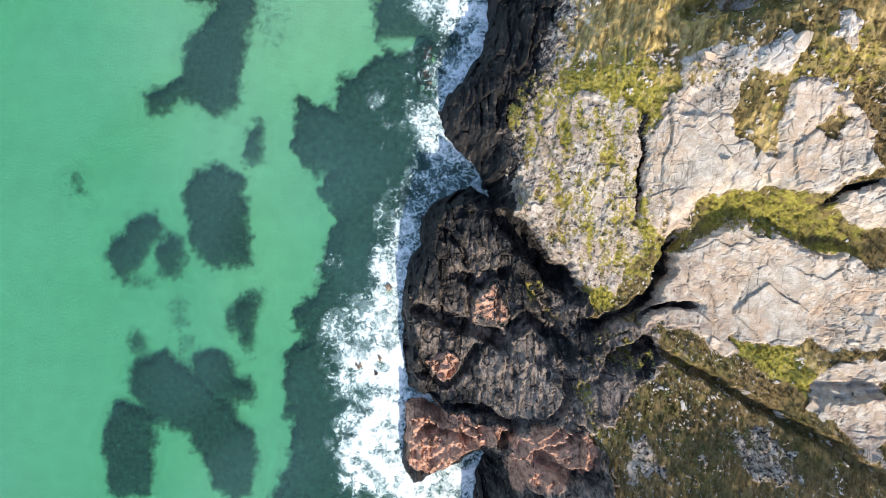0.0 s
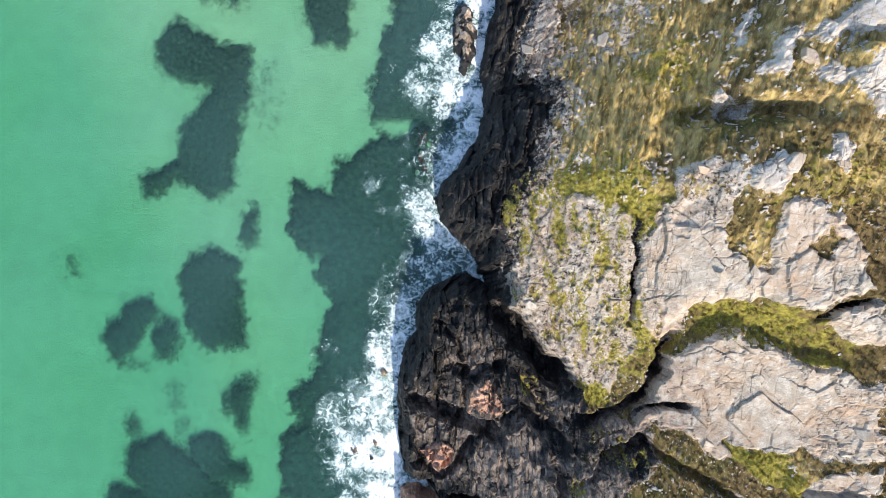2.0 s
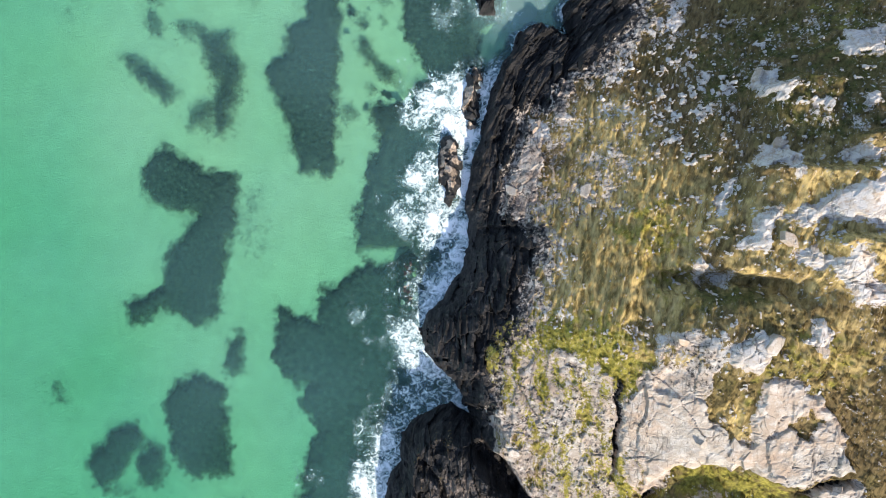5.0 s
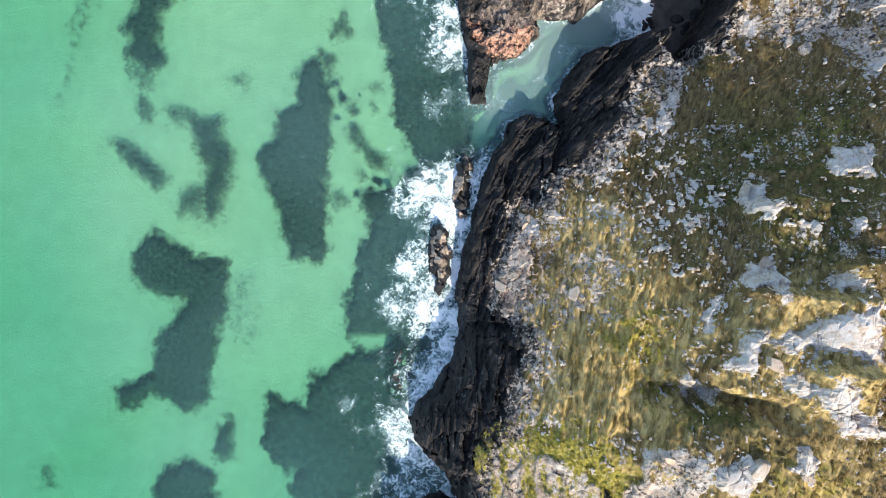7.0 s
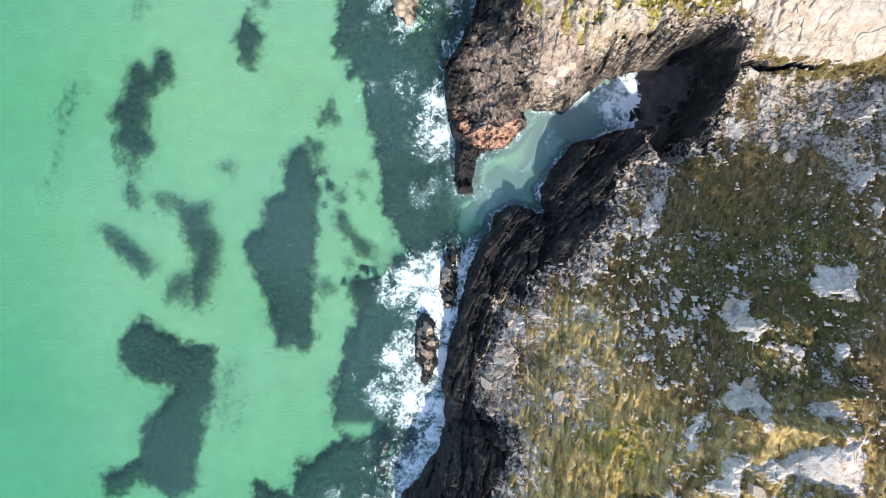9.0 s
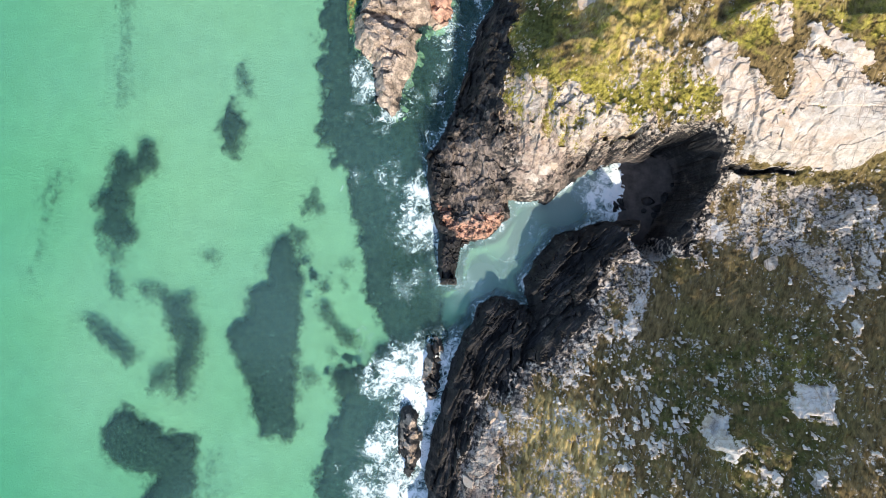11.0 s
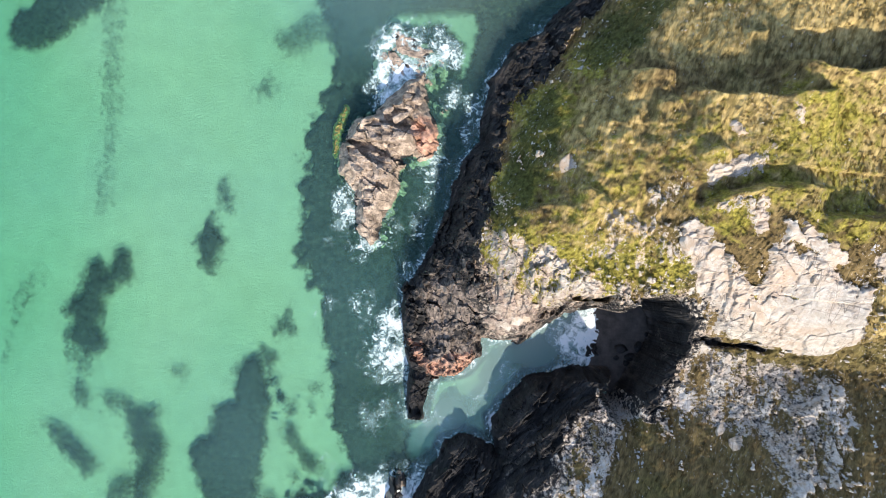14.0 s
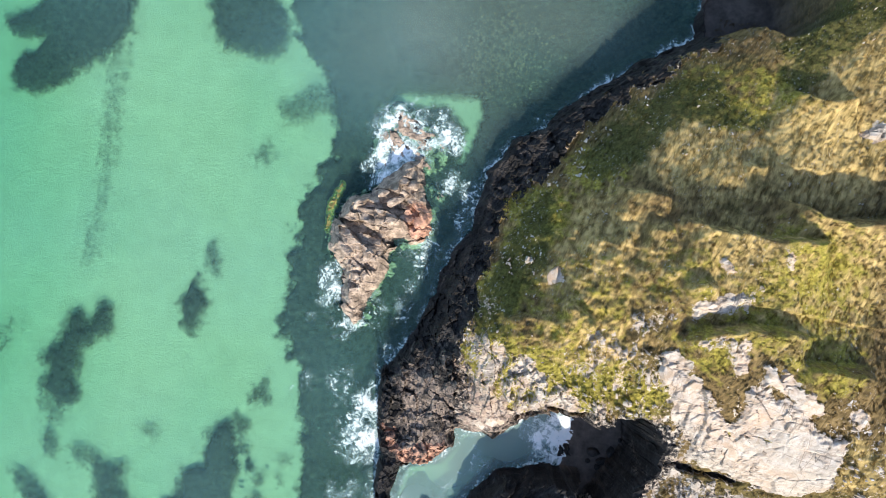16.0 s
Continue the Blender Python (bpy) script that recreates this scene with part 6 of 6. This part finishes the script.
SURF_MIDDLE = [(5.5, 19.7, 3, 0.8), (-1.8, 21.6, 3, 0.6), (-10.2, 26.1, 2, 0.35), (1.8, 28.1, 2.5, 0.5), (3.8, 29.6, 3, 0.45), (4.5, 31.9, 3, 0.6), (6.3, 36.5, 4, 0.9), (5.5, 37.1, 4, 0.75), (1.8, 38.8, 4, 0.55), (2.8, 40, 5, 0.6), (6.9, 40.1, 3.5, 0.85), (3.5, 40.2, 5, 0.85), (1.6, 40.2, 4, 0.6), (-1.5, 41.6, 4, 0.7), (-0, 41.8, 4, 0.55), (3.6, 42.6, 5, 0.75), (0.7, 48.1, 4, 0.7), (7.2, 48.2, 3, 1), (7.2, 48.4, 2.5, 1), (0.7, 51.1, 2.5, 0.6), (7.6, 53.1, 2.5, 1), (8, 54.6, 3, 1)]
SURF_NORTH = [(5.2, 56.7, 3, 1), (9.8, 58.7, 2.5, 1), (3.3, 59.2, 5, 0.85), (0, 59.4, 3.5, 0.8), (2.3, 60.4, 4, 0.9), (7, 61.1, 5, 0.9), (8.8, 61.1, 3, 1), (10.6, 63.3, 2.5, 0.9), (12.3, 79.9, 2, 0.5), (8.9, 82.7, 2.6, 0.7), (5.8, 83.4, 3.5, 0.75), (4.8, 84.7, 4, 0.7), (6.6, 88.1, 3.5, 0.7), (5.7, 89.5, 3.5, 0.75), (34.2, 90.5, 4, 0.6), (37.5, 90.6, 6, 1.15), (38.4, 91.4, 5.5, 1.25), (6.5, 92.7, 2.6, 0.5), (7, 97.2, 3, 0.4), (7.3, 98.2, 3, 0.45), (9.2, 100.4, 2.2, 0.5), (-0.4, 102.3, 2.4, 0.6)]
SURF_FAR = [(1.8, 105, 3, 0.4), (-4, 106.3, 2.6, 0.6), (-3.6, 109.1, 3, 0.6), (9, 116.2, 3.5, 0.45), (14.4, 122.4, 2.4, 0.45), (15.1, 125.8, 2.6, 0.55), (11.1, 127.4, 2, 0.5), (0.3, 127.6, 3, 0.7), (1.7, 129.8, 4, 0.95), (6.6, 133.6, 4, 0.5), (1.3, 134.4, 4, 0.7), (4.1, 134.5, 5, 0.62), (9.7, 134.6, 2.6, 0.7), (7.3, 135.1, 4, 0.55), (25.3, 139.5, 2, 0.45)]
SURF = SURF_SOUTH + SURF_MIDDLE + SURF_NORTH + SURF_FAR
fx, fy = np.meshgrid(np.arange(-30, 56, 0.25), np.arange(-46, 168, 0.25))
fd = ground_at(fx, fy, GD)
swirl = 1.6 * fbm(fx / 4.0, fy / 4.0, 4, 14), 1.6 * fbm(fx / 4.0, fy / 4.0, 4, 24)
foam = spots(SURF, fx + swirl[0], fy + swirl[1])
foam = foam * (0.72 + 0.75 * fbm(fx / 2.6, fy / 2.6, 4, 74)).clip(0, 1.1)
edge = np.exp(-np.abs(fd + 0.2) / 0.9) * (0.40 + 0.55 * fbm(fx / 5.0, fy / 5.0, 3, 34))
churn = step(-9.5, -1.0, fd + 2.5 * swirl[0]) * step(72, 62, fy) * (0.52 + 0.40 * fbm(fx / 5.0, fy / 7.0, 4, 36))
# thin scatter off the rocks that carries the painted sun glints
glint_flecks = 0.27 * step(-0.15, 0.45, fbm(fx / 6.0, fy / 8.0, 3, 44)) * step(-26, -5, fd) * step(126, 118, fy)
foam = np.maximum.reduce([foam, edge, churn, glint_flecks]) * (fd < 0.8)
rise = 0.07 + 0.30 * step(0.4, 1.0, foam) * (0.5 + 0.5 * fbm(fx / 0.8, fy / 0.8, 3, 64))
fq = np.maximum.reduce([foam[:-1, :-1], foam[1:, :-1], foam[:-1, 1:], foam[1:, 1:]]) > 0.12
surf = new("sea_foam", grid_mesh("sea_foam", fx, fy, rise, fq, {"foam": foam}))
surf.data.materials.append(FOAM_M)
tagged(surf, "white lacy surf churning along the rocks, with painted sun glints", "foam", kind="stuff")


# ---- stones on the slopes ----
def stone_mesh(seed):
    """A small angular stone: the hull of a few points."""
    rnd = random.Random(seed)
    bm = bmesh.new()
    for k in range(11):
        t = k * 2.4 + rnd.uniform(-0.4, 0.4)
        h = rnd.uniform(-0.45, 0.5)
        w = rnd.uniform(0.6, 1.1) * math.sqrt(max(0.1, 1 - abs(h)))
        bm.verts.new((0.75 * w * math.cos(t), 1.15 * w * math.sin(t), h))
    bmesh.ops.convex_hull(bm, input=bm.verts)
    bmesh.ops.triangulate(bm, faces=bm.faces)
    bmesh.ops.delete(bm, geom=[v for v in bm.verts if not v.link_faces], context="VERTS")
    me = bpy.data.meshes.new("stone")
    bm.to_mesh(me)
    bm.free()
    me.materials.append(STONE_M)
    return me


STONES = [stone_mesh(s) for s in range(8)]
rng = np.random.default_rng(5)
sx, sy = rng.uniform(8, 84, 76000), rng.uniform(-40, 160, 76000)
sg = ground_at(sx, sy, GF["grass"])
clump = fbm(sx / 4.0, sy / 5.0, 3, 91) + 0.35 * fbm(sx / 20.0, sy / 20.0, 2, 92)
keep = (ground_at(sx, sy, GD) > 2.5) & (ground_at(sx, sy, GF["dark"]) < 0.4) & (ground_at(sx, sy, GF["beach"]) < 0.1) & (sg > 0.38) & (clump + 0.4 * (0.62 - sg) - 0.22 * (sy > 100) > 0.30)
sx, sy = sx[keep], sy[keep]
size = 0.08 + 0.32 * rng.random(len(sx)) ** 4.5
sz = ground_at(sx, sy)
order = np.argsort(-size)
for i in order[:280]:
    ob = new("stone", STONES[i % 8])
    ob.matrix_world = pose(sx[i], sy[i], sz[i] + 0.08 * size[i], rng.uniform(-15, 15), rng.uniform(-15, 15), rng.uniform(0, 360)) @ Matrix.Diagonal((*[float(size[i])] * 3, 1))
    tagged(ob, "pale weathered stone lying in the turf", "stone", "stones on the slope")
vs, fs = [], []
base_v = [np.array([v.co[:] for v in me.vertices]) for me in STONES]
base_f = [np.array([p.vertices[:] for p in me.polygons]) for me in STONES]
count = 0
for i in order[280:8000]:
    a = rng.uniform(0, 6.28)
    v = base_v[i % 8] * size[i]
    vs.append(np.stack([v[:, 0] * math.cos(a) - v[:, 1] * math.sin(a) + sx[i], v[:, 0] * math.sin(a) + v[:, 1] * math.cos(a) + sy[i], v[:, 2] + sz[i] + 0.03], -1))
    fs.append(base_f[i % 8] + count)
    count += len(v)
me = bpy.data.meshes.new("scattered_stones")
me.from_pydata(np.concatenate(vs).tolist(), [], np.concatenate(fs).tolist())
me.materials.append(STONE_M)
tagged(new("scattered_stones", me), "small pale stones strewn over the turf", "stones", kind="stuff")

# ---- boulders under water ----
ux, uy = rng.normal(0, 1, 3600), rng.normal(0, 1, 3600)
(cx, cy), (ex, ey) = [(16.8, 150.2), (23.7, 157.3)]
lx, ly = ex - cx, ey - cy
px, py = cx + 0.36 * ux * lx - 0.36 * uy * ly, cy + 0.36 * ux * ly + 0.36 * uy * lx
vs, fs, count = [], [], 0
for i in range(3600):
    if ground_at(px[i], py[i], GD) > -0.5:
        continue
    v = base_v[i % 8] * (0.07 + 0.16 * rng.random() ** 2)
    a = rng.uniform(0, 6.28)
    z = -1.62 + 0.3 * rng.random()
    vs.append(np.stack([v[:, 0] * math.cos(a) - v[:, 1] * math.sin(a) + px[i], v[:, 0] * math.sin(a) + v[:, 1] * math.cos(a) + py[i], v[:, 2] + z], -1))
    fs.append(base_f[i % 8] + count)
    count += len(v)
me = bpy.data.meshes.new("submerged_stones")
me.from_pydata(np.concatenate(vs).tolist(), [], np.concatenate(fs).tolist())
me.materials.append(PEBBLE_M)
tagged(new("submerged_stones", me), "pale stones on the sea floor under shallow water", "stones", kind="stuff")

# ---- grass ----
tx, ty = rng.uniform(6, 84, 115000), rng.uniform(-42, 162, 115000)
tg = ground_at(tx, ty, GF["grass"])
ok = (tg > 0.55) & (ground_at(tx, ty, GD) > 2)
tx, ty = tx[ok][:33000], ty[ok][:33000]
tz = ground_at(tx, ty)
nt, nb = len(tx), 5
ang = (rng.random((nt, nb)) * 6.28)
lean = 4.25 + 0.5 * fbm(tx / 9, ty / 9, 3, 95)
reach = (0.16 + 0.26 * rng.random((nt, nb)))
ox, oy = 0.12 * np.cos(ang), 0.12 * np.sin(ang)
dx = 0.9 * np.cos(lean)[:, None] + 0.35 * np.cos(ang)
dy = 0.9 * np.sin(lean)[:, None] + 0.35 * np.sin(ang)
bx, by = tx[:, None] + ox, ty[:, None] + oy
wide = 0.022
v0 = np.stack([bx - dy * wide, by + dx * wide, tz[:, None] - 0.05 + 0 * bx], -1)
v1 = np.stack([bx + dy * wide, by - dx * wide, tz[:, None] - 0.05 + 0 * bx], -1)
v2 = np.stack([bx + dx * reach * 0.6 + dy * wide, by + dy * reach * 0.6 - dx * wide, tz[:, None] + 0.13 + 0 * bx], -1)
v3 = np.stack([bx + dx * reach * 1.5, by + dy * reach * 1.5, tz[:, None] + 0.10 + 0 * bx], -1)
co = np.stack([v0, v1, v2, v3], 2).reshape(-1, 3)
me = bpy.data.meshes.new("grass")
n4 = len(co) // 4
me.vertices.add(len(co))
me.vertices.foreach_set("co", co.astype(np.float32).ravel())
me.loops.add(n4 * 4)
me.loops.foreach_set("vertex_index", np.arange(n4 * 4, dtype=np.int32))
me.polygons.add(n4)
me.polygons.foreach_set("loop_start", np.arange(0, n4 * 4, 4, dtype=np.int32))
for key in ("dry", "lush", "green"):
    at = me.attributes.new(key, "FLOAT", "POINT")
    at.data.foreach_set("value", np.repeat(ground_at(tx, ty, GF[key]), nb * 4).astype(np.float32))
me.update(calc_edges=True)
me.materials.append(TUFT_M)
tagged(new("grass", me), "coarse wind-combed grass tufts on the slopes", "grass", kind="stuff")


# ---- rock slabs and blocks that lie on the ground, as its pieces ----
def slab_mesh(seed, dark, thick):
    """An angular plate of rock with a broken rim."""
    rnd = random.Random(seed)
    bm = bmesh.new()
    n = rnd.randint(5, 7)
    for k in range(n):
        a = 6.283 * (k + rnd.uniform(-0.3, 0.3)) / n
        w = rnd.uniform(0.7, 1.1)
        x, y = w * math.cos(a), 0.62 * w * math.sin(a)
        bm.verts.new((x * 0.88, y * 0.88, thick * rnd.uniform(0.7, 1.0)))
        bm.verts.new((x, y, thick * rnd.uniform(0.25, 0.6)))
        bm.verts.new((x * 1.08, y * 1.08, -0.7))
    bmesh.ops.convex_hull(bm, input=bm.verts)
    bmesh.ops.delete(bm, geom=[v for v in bm.verts if not v.link_faces], context="VERTS")
    me = bpy.data.meshes.new("slab")
    bm.to_mesh(me)
    bm.free()
    at = me.attributes.new("dark", "FLOAT", "POINT")
    at.data.foreach_set("value", np.full(len(me.vertices), dark, np.float32))
    me.materials.append(COAST_M)
    return me


def lay_pieces(name, meshes, chosen, low, high, turn, spread):
    gz_y, gz_x = np.gradient(GZ, gy, gx)
    for k, (px, py) in enumerate(chosen):
        sx, sy = float(ground_at(px, py, gz_x)), float(ground_at(px, py, gz_y))
        up = Vector((-max(-1, min(1, sx)) * 0.7, -max(-1, min(1, sy)) * 0.7, 1)).normalized()
        size = low + (high - low) * rng.random() ** 2
        m = up.to_track_quat("Z", "X").to_matrix().to_4x4() @ pose(0, 0, 0, 0, 0, turn + rng.normal(0, spread))
        ob = new(name, meshes[k % len(meshes)])
        ob.matrix_basis = Matrix.Translation((px, py, float(ground_at(px, py)))) @ m @ Matrix.Diagonal((size, size, size * 0.8, 1))
        ob.parent = ground


qx, qy = rng.uniform(6, 66, 16000), rng.uniform(-38, 150, 16000)
qg, qd = ground_at(qx, qy, GF["grass"]), ground_at(qx, qy, GF["dark"])
inland, shingle_at = ground_at(qx, qy, GD), ground_at(qx, qy, GF["beach"])
pale_ok = (qg < 0.3) & (qd < 0.45) & (inland > 3) & (fbm(qx / 6, qy / 6, 3, 111) > 0.05)
dark_ok = (qd > 0.8) & (inland > 0.6) & (shingle_at < 0.1) & (ground_at(qx, qy, GF["red"]) < 0.3)
lay_pieces("slab", [slab_mesh(300 + k, 0.0, 0.16) for k in range(8)], list(zip(qx[pale_ok], qy[pale_ok]))[:150], 0.3, 1.6, 75, 50)
lay_pieces("block", [slab_mesh(400 + k, 1.0, 0.32) for k in range(8)], list(zip(qx[dark_ok], qy[dark_ok]))[:290], 0.3, 0.85, 86, 14)
